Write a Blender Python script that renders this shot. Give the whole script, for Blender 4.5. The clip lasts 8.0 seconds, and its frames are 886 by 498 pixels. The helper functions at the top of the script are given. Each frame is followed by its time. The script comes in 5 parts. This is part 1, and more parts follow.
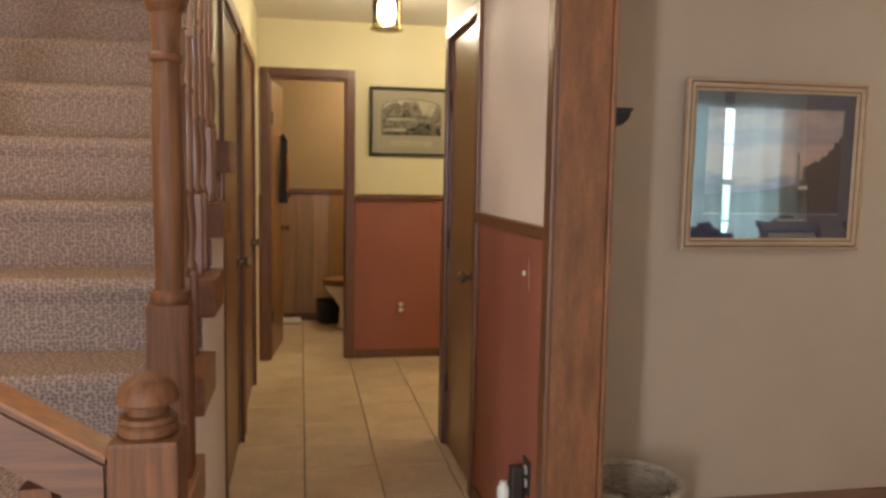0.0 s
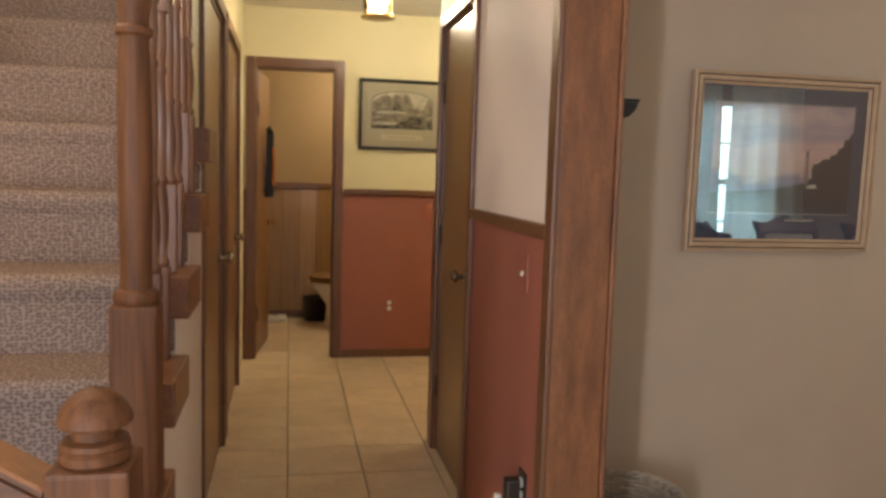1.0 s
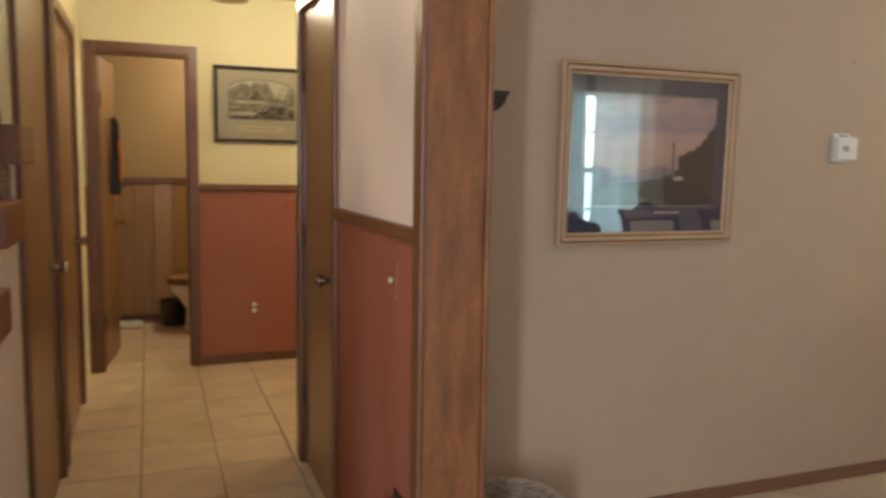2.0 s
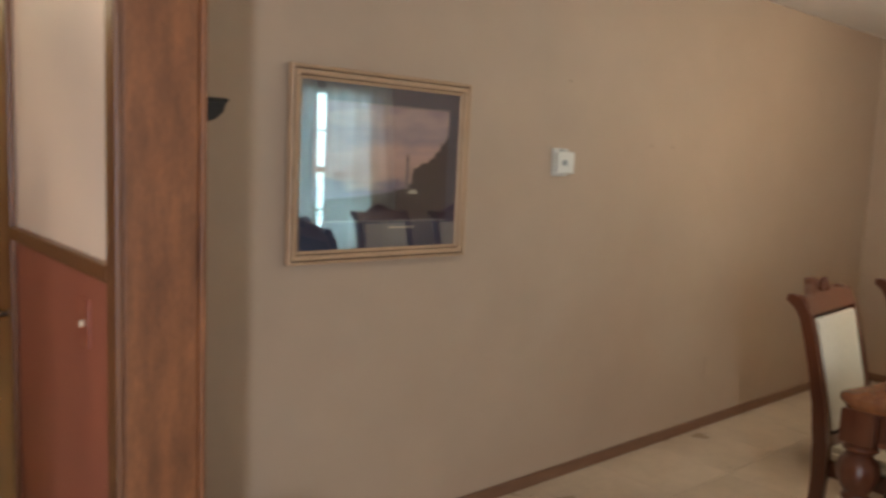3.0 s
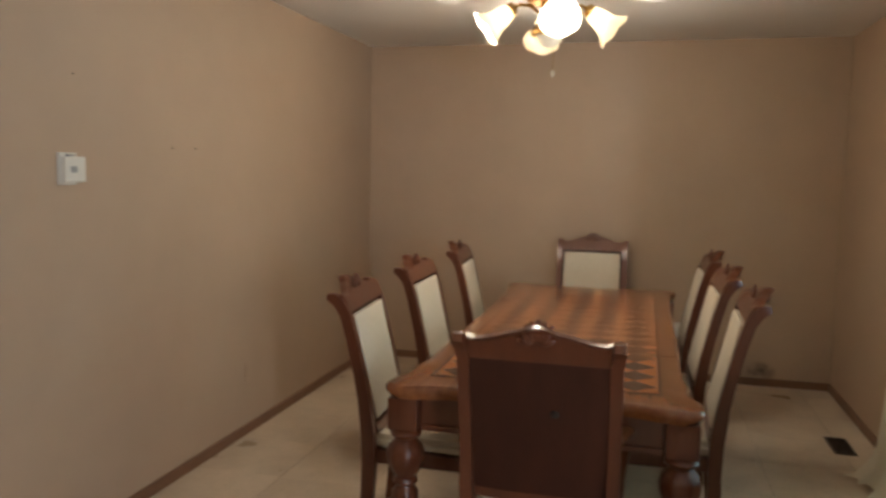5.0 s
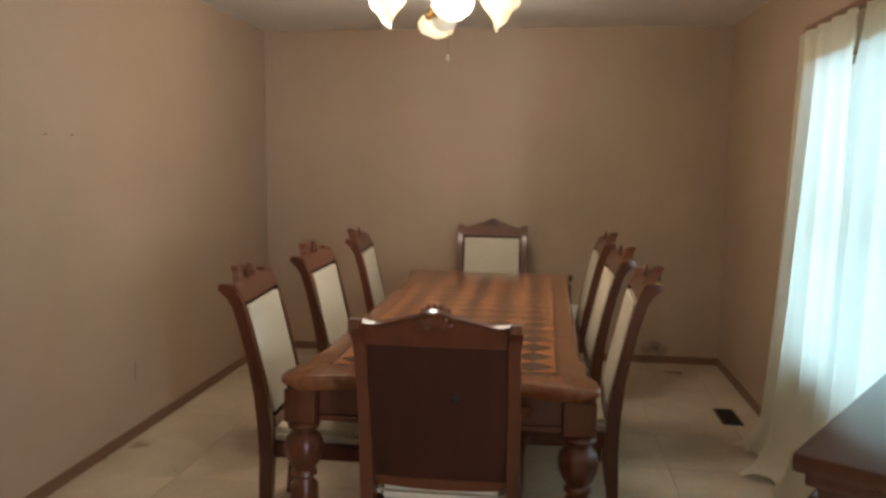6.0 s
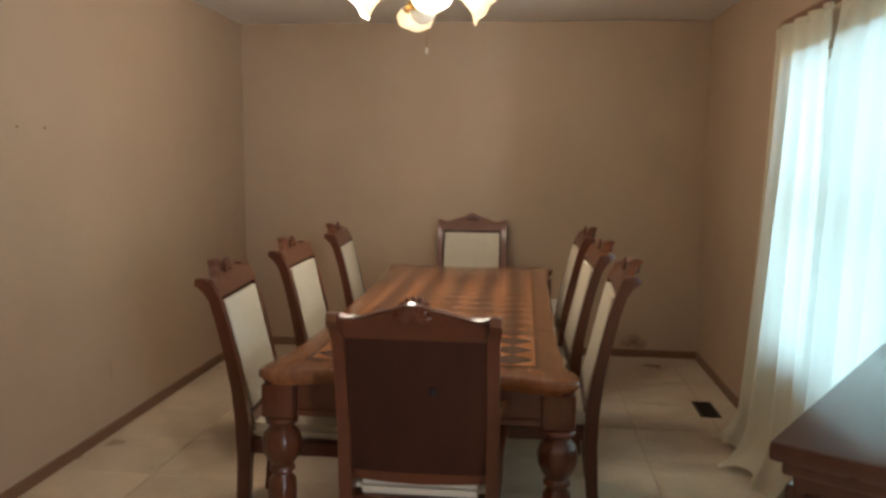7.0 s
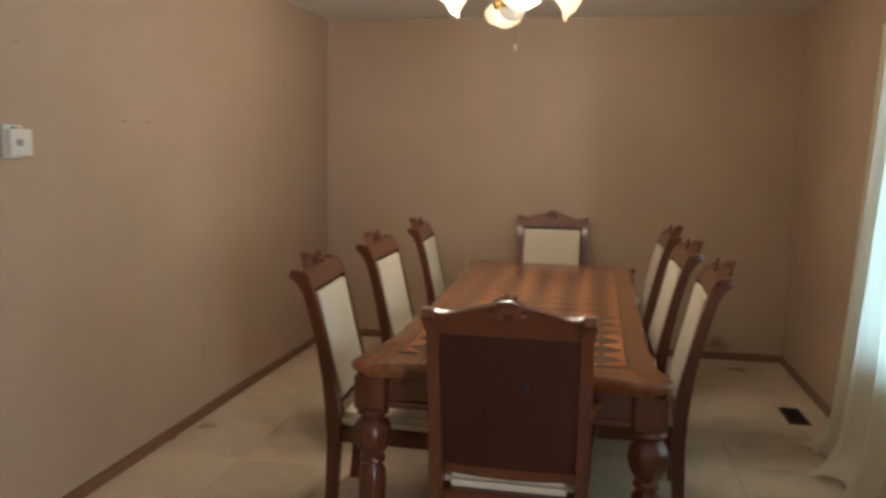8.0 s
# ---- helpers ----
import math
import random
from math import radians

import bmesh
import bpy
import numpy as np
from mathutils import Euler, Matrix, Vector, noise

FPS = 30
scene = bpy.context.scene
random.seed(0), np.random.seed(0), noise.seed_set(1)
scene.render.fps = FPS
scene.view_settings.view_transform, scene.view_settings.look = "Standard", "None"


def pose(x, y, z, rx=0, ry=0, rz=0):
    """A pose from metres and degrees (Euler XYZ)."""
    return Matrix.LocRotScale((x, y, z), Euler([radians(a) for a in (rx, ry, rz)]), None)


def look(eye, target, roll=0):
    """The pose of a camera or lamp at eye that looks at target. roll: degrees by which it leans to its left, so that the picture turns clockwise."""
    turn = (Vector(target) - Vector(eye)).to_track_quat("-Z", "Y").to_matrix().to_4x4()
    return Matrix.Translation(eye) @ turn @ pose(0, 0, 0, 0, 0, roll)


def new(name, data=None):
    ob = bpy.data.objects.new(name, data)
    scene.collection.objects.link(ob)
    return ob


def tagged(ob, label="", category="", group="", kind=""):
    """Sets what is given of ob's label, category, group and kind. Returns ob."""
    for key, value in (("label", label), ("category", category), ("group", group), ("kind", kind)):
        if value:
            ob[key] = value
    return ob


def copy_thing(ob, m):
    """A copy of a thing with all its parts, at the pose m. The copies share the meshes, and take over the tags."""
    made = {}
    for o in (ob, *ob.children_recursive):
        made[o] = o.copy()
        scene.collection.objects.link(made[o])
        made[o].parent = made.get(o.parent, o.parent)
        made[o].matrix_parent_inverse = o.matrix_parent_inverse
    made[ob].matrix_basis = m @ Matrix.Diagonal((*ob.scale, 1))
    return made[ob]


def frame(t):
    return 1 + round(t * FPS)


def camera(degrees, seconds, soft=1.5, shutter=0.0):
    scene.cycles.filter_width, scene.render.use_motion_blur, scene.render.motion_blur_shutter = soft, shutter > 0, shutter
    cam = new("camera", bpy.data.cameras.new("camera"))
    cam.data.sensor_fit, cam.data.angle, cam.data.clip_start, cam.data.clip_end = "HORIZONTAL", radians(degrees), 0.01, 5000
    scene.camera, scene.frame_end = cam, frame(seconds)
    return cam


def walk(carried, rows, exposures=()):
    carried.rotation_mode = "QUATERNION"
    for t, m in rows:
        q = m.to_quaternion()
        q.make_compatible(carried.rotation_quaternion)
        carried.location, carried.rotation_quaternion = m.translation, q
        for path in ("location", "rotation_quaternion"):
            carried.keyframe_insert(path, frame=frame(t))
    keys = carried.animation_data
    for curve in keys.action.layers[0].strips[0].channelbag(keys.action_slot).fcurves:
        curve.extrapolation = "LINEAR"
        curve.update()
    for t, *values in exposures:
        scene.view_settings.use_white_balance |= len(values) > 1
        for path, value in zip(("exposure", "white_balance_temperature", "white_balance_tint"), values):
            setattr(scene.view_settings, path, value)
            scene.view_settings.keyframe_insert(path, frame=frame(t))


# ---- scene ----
cam = camera(59.5, 8.0, soft=2.9, shutter=0.4)
ROWS = [
    (0.0, 0.000, 0.000, 1.365, -5.46, -0.98, -10.34),
    (0.5, 0.011, 0.050, 1.351, -5.52, -1.43, -9.18),
    (1.0, 0.012, 0.153, 1.352, -5.65, -1.71, -11.16),
    (2.5, 0.143, 0.424, 1.418, -6.69, -1.28, -29.18),
    (3.0, 0.204, 0.533, 1.458, -6.49, -2.31, -40.12),
    (3.5, 0.268, 0.640, 1.471, -6.29, -1.92, -48.74),
    (4.0, 0.292, 0.676, 1.487, -5.98, -1.49, -57.42),
    (4.5, 0.319, 0.700, 1.502, -5.84, -1.67, -67.19),
    (5.0, 0.339, 0.730, 1.494, -5.81, -1.07, -75.40),
    (6.5, 0.399, 0.704, 1.465, -6.70, -0.59, -83.50),
    (7.0, 0.400, 0.706, 1.460, -6.72, -0.57, -83.98),
    (7.5, 0.420, 0.726, 1.453, -6.87, -0.70, -82.73),
    (8.0, 0.372, 0.782, 1.470, -7.22, -1.08, -78.81),
]
walk(cam, [(t, pose(x, y, z, 90 + p, r, w)) for t, x, y, z, p, r, w in ROWS],
     exposures=[(0.0, 0.04), (1.0, 0.04), (2.5, 0.05), (3.5, -0.12), (4.0, -0.25), (4.5, -0.25), (5.0, -0.14), (8.0, -0.12)])

# ---- world and lights ----
world = bpy.data.worlds.new("sky")
scene.world = world
world.use_nodes = True
wn = world.node_tree.nodes
sky = wn.new("ShaderNodeTexSky")
sky.sky_type, sky.sun_disc = "NISHITA", False
sky.sun_elevation, sky.sun_rotation = radians(42), radians(200)
world.node_tree.links.new(sky.outputs[0], wn["Background"].inputs[0])
wn["Background"].inputs[1].default_value = 0.12


def lamp(name, kind, energy, colour, m, size=0.1, size_y=None):
    d = bpy.data.lights.new(name, kind)
    d.energy, d.color = energy, colour
    if kind == "AREA":
        d.shape, d.size, d.size_y = "RECTANGLE", size, size_y or size
    else:
        d.shadow_soft_size = size
    o = new(name, d)
    o.matrix_world = m
    return o


DAY, WARM = (0.64, 0.89, 1.0), (1.0, 0.880, 0.73)
# daylight in the dining room's window, and in the entry's two unseen openings behind the camera
window_light = lamp("window_daylight", "AREA", 28, DAY, look((3.42, -0.70, 1.26), (3.42, 2, 1.20)), 1.38, 1.32)
window_light.data.spread = radians(106)   # narrowed to keep light off the curtain below the sill
lamp("entry_daylight", "AREA", 104, (0.75, 0.84, 1.0), look((-1.62, -1.80, 1.35), (0.2, 1.0, 1.2)), 0.22, 1.6)
# fill light, added to lift the shaded wall beside the post
lamp("sidelight_daylight", "AREA", 17, (0.78, 0.84, 1.0), look((0.50, -1.84, 1.35), (0.75, 2.0, 1.3)), 0.26, 1.6)
# bulbs of the dining room's light and of the hall's lantern
LX, LY = 4.27, 1.22
SHADE_TURN = -75
for k in range(4):
    a = radians(SHADE_TURN + 90 * k)
    lamp("dining_bulb", "POINT", 18.5, WARM, pose(LX + 0.315 * math.cos(a), LY + 0.315 * math.sin(a), 2.185), 0.03)
lamp("hall_bulb", "POINT", 20.5, (1.0, 0.86, 0.60), pose(0.48, 4.49, 2.205), 0.035)
# unseen lamp, added to brighten the treads and the handrail from above
lamp("entry_bulb", "POINT", 24, (1.0, 0.82, 0.60), pose(-0.85, 1.80, 2.27), 0.06)
lamp("side_bulb", "POINT", 25, (1.0, 0.90, 0.70), pose(1.75, 4.75, 2.26), 0.08)
lamp("bath_bulb", "POINT", 27, (1.0, 0.86, 0.60), pose(0.75, 6.6, 2.2), 0.06)

# ---- materials ----


def material(name, base, rough=0.6, metal=0.0, second=None, scale=8.0, stretch=(1, 1, 1), amount=0.5, bump=0.0, bump_scale=60.0,
             coat=0.0, per_piece=0.0, wave=False, trans=0.0, spec=0.5, fine=0.0):
    m = bpy.data.materials.new(name)
    m.use_nodes = True
    nt = m.node_tree
    n, l = nt.nodes, nt.links
    b = n["Principled BSDF"]
    b.inputs["Roughness"].default_value, b.inputs["Metallic"].default_value = rough, metal
    b.inputs["Coat Weight"].default_value = coat
    b.inputs["Coat Roughness"].default_value = 0.12
    b.inputs["Transmission Weight"].default_value = trans
    b.inputs["Specular IOR Level"].default_value = spec
    tc = n.new("ShaderNodeTexCoord")
    mp = n.new("ShaderNodeMapping")
    mp.inputs["Scale"].default_value = stretch
    l.new(tc.outputs["Object"], mp.inputs[0])
    vec = mp.outputs[0]
    if per_piece:
        oi = n.new("ShaderNodeObjectInfo")
        ad = n.new("ShaderNodeVectorMath")
        ad.operation = "MULTIPLY_ADD"
        ad.inputs[1].default_value = (37, 17, 53)
        l.new(oi.outputs["Random"], ad.inputs[0])
        l.new(vec, ad.inputs[2])
        vec = ad.outputs[0]
    t = n.new("ShaderNodeTexNoise")
    t.inputs["Scale"].default_value, t.inputs["Detail"].default_value = scale, 6
    t.inputs["Roughness"].default_value = 0.62
    l.new(vec, t.inputs["Vector"])
    fac = t.outputs[0]
    r = n.new("ShaderNodeValToRGB")
    second = second or tuple(c * 0.8 for c in base)
    r.color_ramp.elements[0].position, r.color_ramp.elements[1].position = 0.5 - amount / 2, 0.5 + amount / 2
    r.color_ramp.elements[0].color, r.color_ramp.elements[1].color = (*second, 1), (*base, 1)
    l.new(fac, r.inputs[0])
    col = r.outputs[0]
    if fine:
        t3 = n.new("ShaderNodeTexNoise")
        t3.inputs["Scale"].default_value, t3.inputs["Detail"].default_value = bump_scale, 3
        l.new(vec, t3.inputs["Vector"])
        mx = n.new("ShaderNodeMix")
        mx.data_type, mx.blend_type = "RGBA", "OVERLAY"
        mx.inputs["Factor"].default_value = fine
        l.new(col, mx.inputs["A"])
        l.new(t3.outputs["Fac"], mx.inputs["B"])
        col = mx.outputs["Result"]
    if per_piece:
        hs = n.new("ShaderNodeHueSaturation")
        mr = n.new("ShaderNodeMapRange")
        mr.inputs["To Min"].default_value, mr.inputs["To Max"].default_value = 1 - per_piece, 1 + per_piece
        l.new(oi.outputs["Random"], mr.inputs["Value"])
        l.new(mr.outputs[0], hs.inputs["Value"])
        l.new(col, hs.inputs["Color"])
        col = hs.outputs[0]
    l.new(col, b.inputs["Base Color"])
    rr = n.new("ShaderNodeMapRange")
    rr.inputs["To Min"].default_value, rr.inputs["To Max"].default_value = max(0.02, rough - 0.08), min(1, rough + 0.08)
    l.new(fac, rr.inputs["Value"])
    l.new(rr.outputs[0], b.inputs["Roughness"])
    if bump:
        t2 = n.new("ShaderNodeTexNoise")
        t2.inputs["Scale"].default_value, t2.inputs["Detail"].default_value = bump_scale, 4
        l.new(vec, t2.inputs["Vector"])
        bp = n.new("ShaderNodeBump")
        bp.inputs["Strength"].default_value, bp.inputs["Distance"].default_value = bump, 0.004
        l.new(t2.outputs["Fac"], bp.inputs["Height"])
        l.new(bp.outputs[0], b.inputs["Normal"])
    return m


def glowing(name, colour, strength):
    m = material(name, (0.9, 0.88, 0.8), 0.3)
    b = m.node_tree.nodes["Principled BSDF"]
    b.inputs["Emission Color"].default_value, b.inputs["Emission Strength"].default_value = (*colour, 1), strength
    return m


def pane(name, tint=(1, 1, 1), gloss=1.0):
    """Thin clear glass: mostly see-through, with a glossy film whose weight follows Fresnel."""
    m = bpy.data.materials.new(name)
    m.use_nodes = True
    n, l = m.node_tree.nodes, m.node_tree.links
    out = n["Material Output"]
    tr, gl, fr, mx = n.new("ShaderNodeBsdfTransparent"), n.new("ShaderNodeBsdfGlossy"), n.new("ShaderNodeFresnel"), n.new("ShaderNodeMixShader")
    tr.inputs[0].default_value = (*tint, 1)
    gl.inputs["Roughness"].default_value = 0.01
    fr.inputs["IOR"].default_value = 1.55
    gain = n.new("ShaderNodeMath")
    gain.operation, gain.use_clamp = "MULTIPLY", True
    gain.inputs[1].default_value = gloss
    l.new(fr.outputs[0], gain.inputs[0])
    l.new(gain.outputs[0], mx.inputs[0])
    l.new(tr.outputs[0], mx.inputs[1])
    l.new(gl.outputs[0], mx.inputs[2])
    l.new(mx.outputs[0], out.inputs[0])
    return m


def cloth(name, colour, through_colour, share):
    """Thin woven cloth that lets part of the light through."""
    m = bpy.data.materials.new(name)
    m.use_nodes = True
    n, l = m.node_tree.nodes, m.node_tree.links
    df, tl, mx = n.new("ShaderNodeBsdfDiffuse"), n.new("ShaderNodeBsdfTranslucent"), n.new("ShaderNodeMixShader")
    tc, tx, bp = n.new("ShaderNodeTexCoord"), n.new("ShaderNodeTexNoise"), n.new("ShaderNodeBump")
    tx.inputs["Scale"].default_value = 260
    bp.inputs["Strength"].default_value, bp.inputs["Distance"].default_value = 0.2, 0.001
    l.new(tc.outputs["Object"], tx.inputs["Vector"])
    l.new(tx.outputs["Fac"], bp.inputs["Height"])
    l.new(bp.outputs[0], df.inputs["Normal"])
    df.inputs[0].default_value, tl.inputs[0].default_value = (*colour, 1), (*through_colour, 1)
    mx.inputs[0].default_value = share
    l.new(df.outputs[0], mx.inputs[1])
    l.new(tl.outputs[0], mx.inputs[2])
    l.new(mx.outputs[0], n["Material Output"].inputs[0])
    return m


def loops(name, light, dark):
    """Looped carpet: rows of round tufts with dark gaps between them, over broad wear."""
    m = material(name, light, 0.95, second=tuple(c * 0.82 for c in light), scale=2.5, amount=0.8, spec=0.1)
    n, l = m.node_tree.nodes, m.node_tree.links
    b = n["Principled BSDF"]
    tc, sp, su, cb = n.new("ShaderNodeTexCoord"), n.new("ShaderNodeSeparateXYZ"), n.new("ShaderNodeMath"), n.new("ShaderNodeCombineXYZ")
    vo, rp = n.new("ShaderNodeTexVoronoi"), n.new("ShaderNodeValToRGB")
    vo.voronoi_dimensions = "2D"
    vo.inputs["Scale"].default_value, vo.inputs["Randomness"].default_value = 90, 0.6
    su.operation = "MULTIPLY_ADD"
    su.inputs[1].default_value = 1.35
    l.new(tc.outputs["Object"], sp.inputs[0])
    l.new(sp.outputs["Z"], su.inputs[0])
    l.new(sp.outputs["Y"], su.inputs[2])
    l.new(sp.outputs["X"], cb.inputs[0])
    l.new(su.outputs[0], cb.inputs[1])
    l.new(cb.outputs[0], vo.inputs["Vector"])
    rp.color_ramp.elements[0].position, rp.color_ramp.elements[1].position = 0.04, 0.58
    rp.color_ramp.elements[0].color, rp.color_ramp.elements[1].color = (*[d / c for d, c in zip(dark, light)], 1), (1, 1, 1, 1)
    l.new(vo.outputs["Distance"], rp.inputs[0])
    mx = n.new("ShaderNodeMix")
    mx.data_type, mx.blend_type = "RGBA", "MULTIPLY"
    mx.inputs["Factor"].default_value = 1.0
    l.new(b.inputs["Base Color"].links[0].from_socket, mx.inputs["A"])
    l.new(rp.outputs[0], mx.inputs["B"])
    l.new(mx.outputs["Result"], b.inputs["Base Color"])
    bp = n.new("ShaderNodeBump")
    bp.inputs["Strength"].default_value, bp.inputs["Distance"].default_value = 0.9, 0.004
    l.new(vo.outputs["Distance"], bp.inputs["Height"])
    l.new(bp.outputs[0], b.inputs["Normal"])
    return m


TAN = material("tan_paint", (0.440, 0.316, 0.216), 0.62, second=(0.350, 0.249, 0.168), scale=1.6, amount=0.8, bump=0.12, bump_scale=220, fine=0.10)
TAN_STAINED = TAN.copy()
TAN_STAINED.name = "tan_paint_stained"
n_, l_ = TAN_STAINED.node_tree.nodes, TAN_STAINED.node_tree.links
tc_, sb_, sc_, ln_, nz_, ad_, rp_, mx_ = (n_.new("ShaderNode" + k) for k in ("TexCoord", "VectorMath", "VectorMath", "VectorMath", "TexNoise", "Math", "ValToRGB", "Mix"))
sb_.operation, sc_.operation, ln_.operation, ad_.operation = "SUBTRACT", "MULTIPLY", "LENGTH", "MULTIPLY_ADD"
sb_.inputs[1].default_value, sc_.inputs[1].default_value = (6.172, -0.13, 0.11), (1, 6, 8)
nz_.inputs["Scale"].default_value = 14
ad_.inputs[1].default_value = 0.9
l_.new(tc_.outputs["Object"], sb_.inputs[0])
l_.new(sb_.outputs[0], sc_.inputs[0])
l_.new(sc_.outputs[0], ln_.inputs[0])
l_.new(tc_.outputs["Object"], nz_.inputs["Vector"])
l_.new(nz_.outputs["Fac"], ad_.inputs[0])
l_.new(ln_.outputs["Value"], ad_.inputs[2])
l_.new(ad_.outputs[0], rp_.inputs[0])
rp_.color_ramp.elements[0].position, rp_.color_ramp.elements[1].position = 0.45, 1.55
rp_.color_ramp.elements[0].color, rp_.color_ramp.elements[1].color = (0.32, 0.29, 0.27, 1), (1, 1, 1, 1)
mx_.data_type, mx_.blend_type = "RGBA", "MULTIPLY"
mx_.inputs["Factor"].default_value = 1.0
l_.new(n_["Principled BSDF"].inputs["Base Color"].links[0].from_socket, mx_.inputs["A"])
l_.new(rp_.outputs[0], mx_.inputs["B"])
l_.new(mx_.outputs["Result"], n_["Principled BSDF"].inputs["Base Color"])
CREAM = material("cream_paint", (0.72, 0.64, 0.40), 0.6, second=(0.65, 0.575, 0.36), scale=2.0, amount=0.8, bump=0.1, bump_scale=200, fine=0.08)
PINK = material("pale_rose_paint", (0.79, 0.645, 0.55), 0.6, second=(0.72, 0.585, 0.50), scale=2.0, amount=0.8, bump=0.1, bump_scale=200, fine=0.08)
TERRA = material("terracotta_paint", (0.34, 0.112, 0.074), 0.55, second=(0.285, 0.092, 0.06), scale=2.0, amount=0.8, bump=0.1, bump_scale=200, fine=0.1)
WHITE = material("ceiling_paint", (0.74, 0.70, 0.64), 0.8, scale=3, amount=0.9, second=(0.69, 0.65, 0.59), bump=0.5, bump_scale=140)
OFFWHITE = material("skirt_paint", (0.76, 0.65, 0.55), 0.55, scale=2, amount=0.8, second=(0.70, 0.59, 0.49), bump=0.1, bump_scale=200)
STONETILE = material("large_floor_tile", (0.61, 0.50, 0.37), 0.30, second=(0.42, 0.335, 0.238), scale=3.0, amount=0.45, bump=0.08, bump_scale=50, per_piece=0.035, fine=0.12)
STONEGROUT = material("pale_grout", (0.36, 0.29, 0.21), 0.85, scale=30, bump=0.3, bump_scale=200)
STAIRCARPET = loops("stair_carpet", (0.345, 0.240, 0.188), (0.088, 0.060, 0.050))
NEWEL = material("aged_oak_newel", (0.215, 0.080, 0.027), 0.55, second=(0.070, 0.026, 0.011), scale=6, stretch=(16, 16, 0.8), amount=0.5, bump=0.2, bump_scale=50, coat=0.0, spec=0.3)
TILE = material("floor_tile", (0.74, 0.58, 0.40), 0.34, second=(0.52, 0.385, 0.25), scale=5, amount=0.5, bump=0.1, bump_scale=40, per_piece=0.06, fine=0.1)
GROUT = material("grout", (0.25, 0.185, 0.12), 0.9, scale=30, bump=0.4, bump_scale=200)
OAK = material("stained_oak", (0.205, 0.078, 0.029), 0.42, second=(0.075, 0.028, 0.012), scale=6, stretch=(14, 14, 0.7), amount=0.55, bump=0.15, bump_scale=60, coat=0.25)
OAKX = material("stained_oak_along_x", (0.26, 0.100, 0.036), 0.42, second=(0.11, 0.038, 0.014), scale=5, stretch=(0.7, 9, 9), amount=0.55, bump=0.15, bump_scale=60, coat=0.25)
OAKY = material("stained_oak_along_y", (0.26, 0.100, 0.036), 0.42, second=(0.11, 0.038, 0.014), scale=5, stretch=(9, 0.7, 9), amount=0.55, bump=0.15, bump_scale=60, coat=0.25)
JAMB = material("worn_stained_jamb", (0.275, 0.102, 0.036), 0.5, second=(0.098, 0.035, 0.013), scale=3.2, stretch=(5, 5, 1.1), amount=0.42, bump=0.15, bump_scale=60, coat=0.08, fine=0.35)
TRIM = material("dark_stained_trim", (0.185, 0.078, 0.036), 0.38, second=(0.10, 0.04, 0.018), scale=6, stretch=(6, 6, 0.8), amount=0.6, bump=0.12, bump_scale=60, coat=0.05)
BASE = material("baseboard_wood", (0.21, 0.105, 0.055), 0.45, second=(0.13, 0.062, 0.032), scale=6, stretch=(1, 1, 8), amount=0.6)
DOOR = material("veneer_door", (0.30, 0.16, 0.066), 0.36, second=(0.19, 0.092, 0.036), scale=3.5, stretch=(7, 7, 0.5), amount=0.6, bump=0.05, coat=0.15)
PANEL = material("wood_panelling", (0.40, 0.225, 0.085), 0.4, second=(0.22, 0.115, 0.042), scale=4, stretch=(8, 8, 0.5), amount=0.6, per_piece=0.14, coat=0.15)
BATHWALL = material("bath_paint", (0.36, 0.235, 0.115), 0.6, scale=2, amount=0.8)
CHERRY = material("carved_cherry", (0.128, 0.036, 0.013), 0.31, second=(0.070, 0.019, 0.008), scale=4, stretch=(5, 5, 0.8), amount=0.6, bump=0.06, coat=0.25, per_piece=0.08)
CHERRYX = material("cherry_along_x", (0.27, 0.096, 0.031), 0.17, second=(0.12, 0.037, 0.013), scale=4, stretch=(0.8, 7, 7), amount=0.6, bump=0.05, coat=0.25)
CHERRYDARK = material("dark_cherry_veneer", (0.062, 0.020, 0.011), 0.40, second=(0.030, 0.010, 0.006), scale=3, stretch=(3, 3, 0.8), amount=0.5, bump=0.05, coat=0.0, spec=0.22)
FABRIC = material("cream_upholstery", (0.62, 0.55, 0.43), 0.9, second=(0.54, 0.475, 0.365), scale=40, amount=0.7, bump=0.5, bump_scale=300, spec=0.2)
BRASS = material("aged_brass", (0.62, 0.42, 0.17), 0.25, metal=1.0, scale=30)
NICKEL = material("worn_nickel", (0.55, 0.50, 0.43), 0.22, metal=1.0, scale=40)
DARKMETAL = material("dark_metal", (0.06, 0.045, 0.035), 0.45, metal=0.6, scale=30)
BLACK = material("black_lacquer", (0.014, 0.011, 0.010), 0.35, scale=10)
PLASTIC = material("ivory_plastic", (0.72, 0.69, 0.60), 0.4, scale=20, amount=0.9)
GREYPL = material("grey_plastic", (0.30, 0.30, 0.29), 0.4, scale=20)
RUSTPL = material("painted_cover", (0.34, 0.10, 0.062), 0.42, scale=20)
PORCELAIN = material("porcelain", (0.80, 0.76, 0.68), 0.12, scale=4, coat=0.6, second=(0.77, 0.73, 0.65))
WICKER = material("whitewashed_wicker", (0.46, 0.36, 0.25), 0.75, second=(0.24, 0.17, 0.105), scale=30, amount=0.6, bump=0.3, bump_scale=120)
GILT = material("gilt_wood", (0.54, 0.355, 0.205), 0.5, second=(0.38, 0.235, 0.135), scale=8, amount=0.6, coat=0.0, bump=0.1, spec=0.3)
GILTDARK = material("umber_groove", (0.11, 0.066, 0.036), 0.7, scale=10, amount=0.6)
NAVY = material("navy_mat", (0.050, 0.066, 0.098), 0.85, scale=30, amount=0.8)
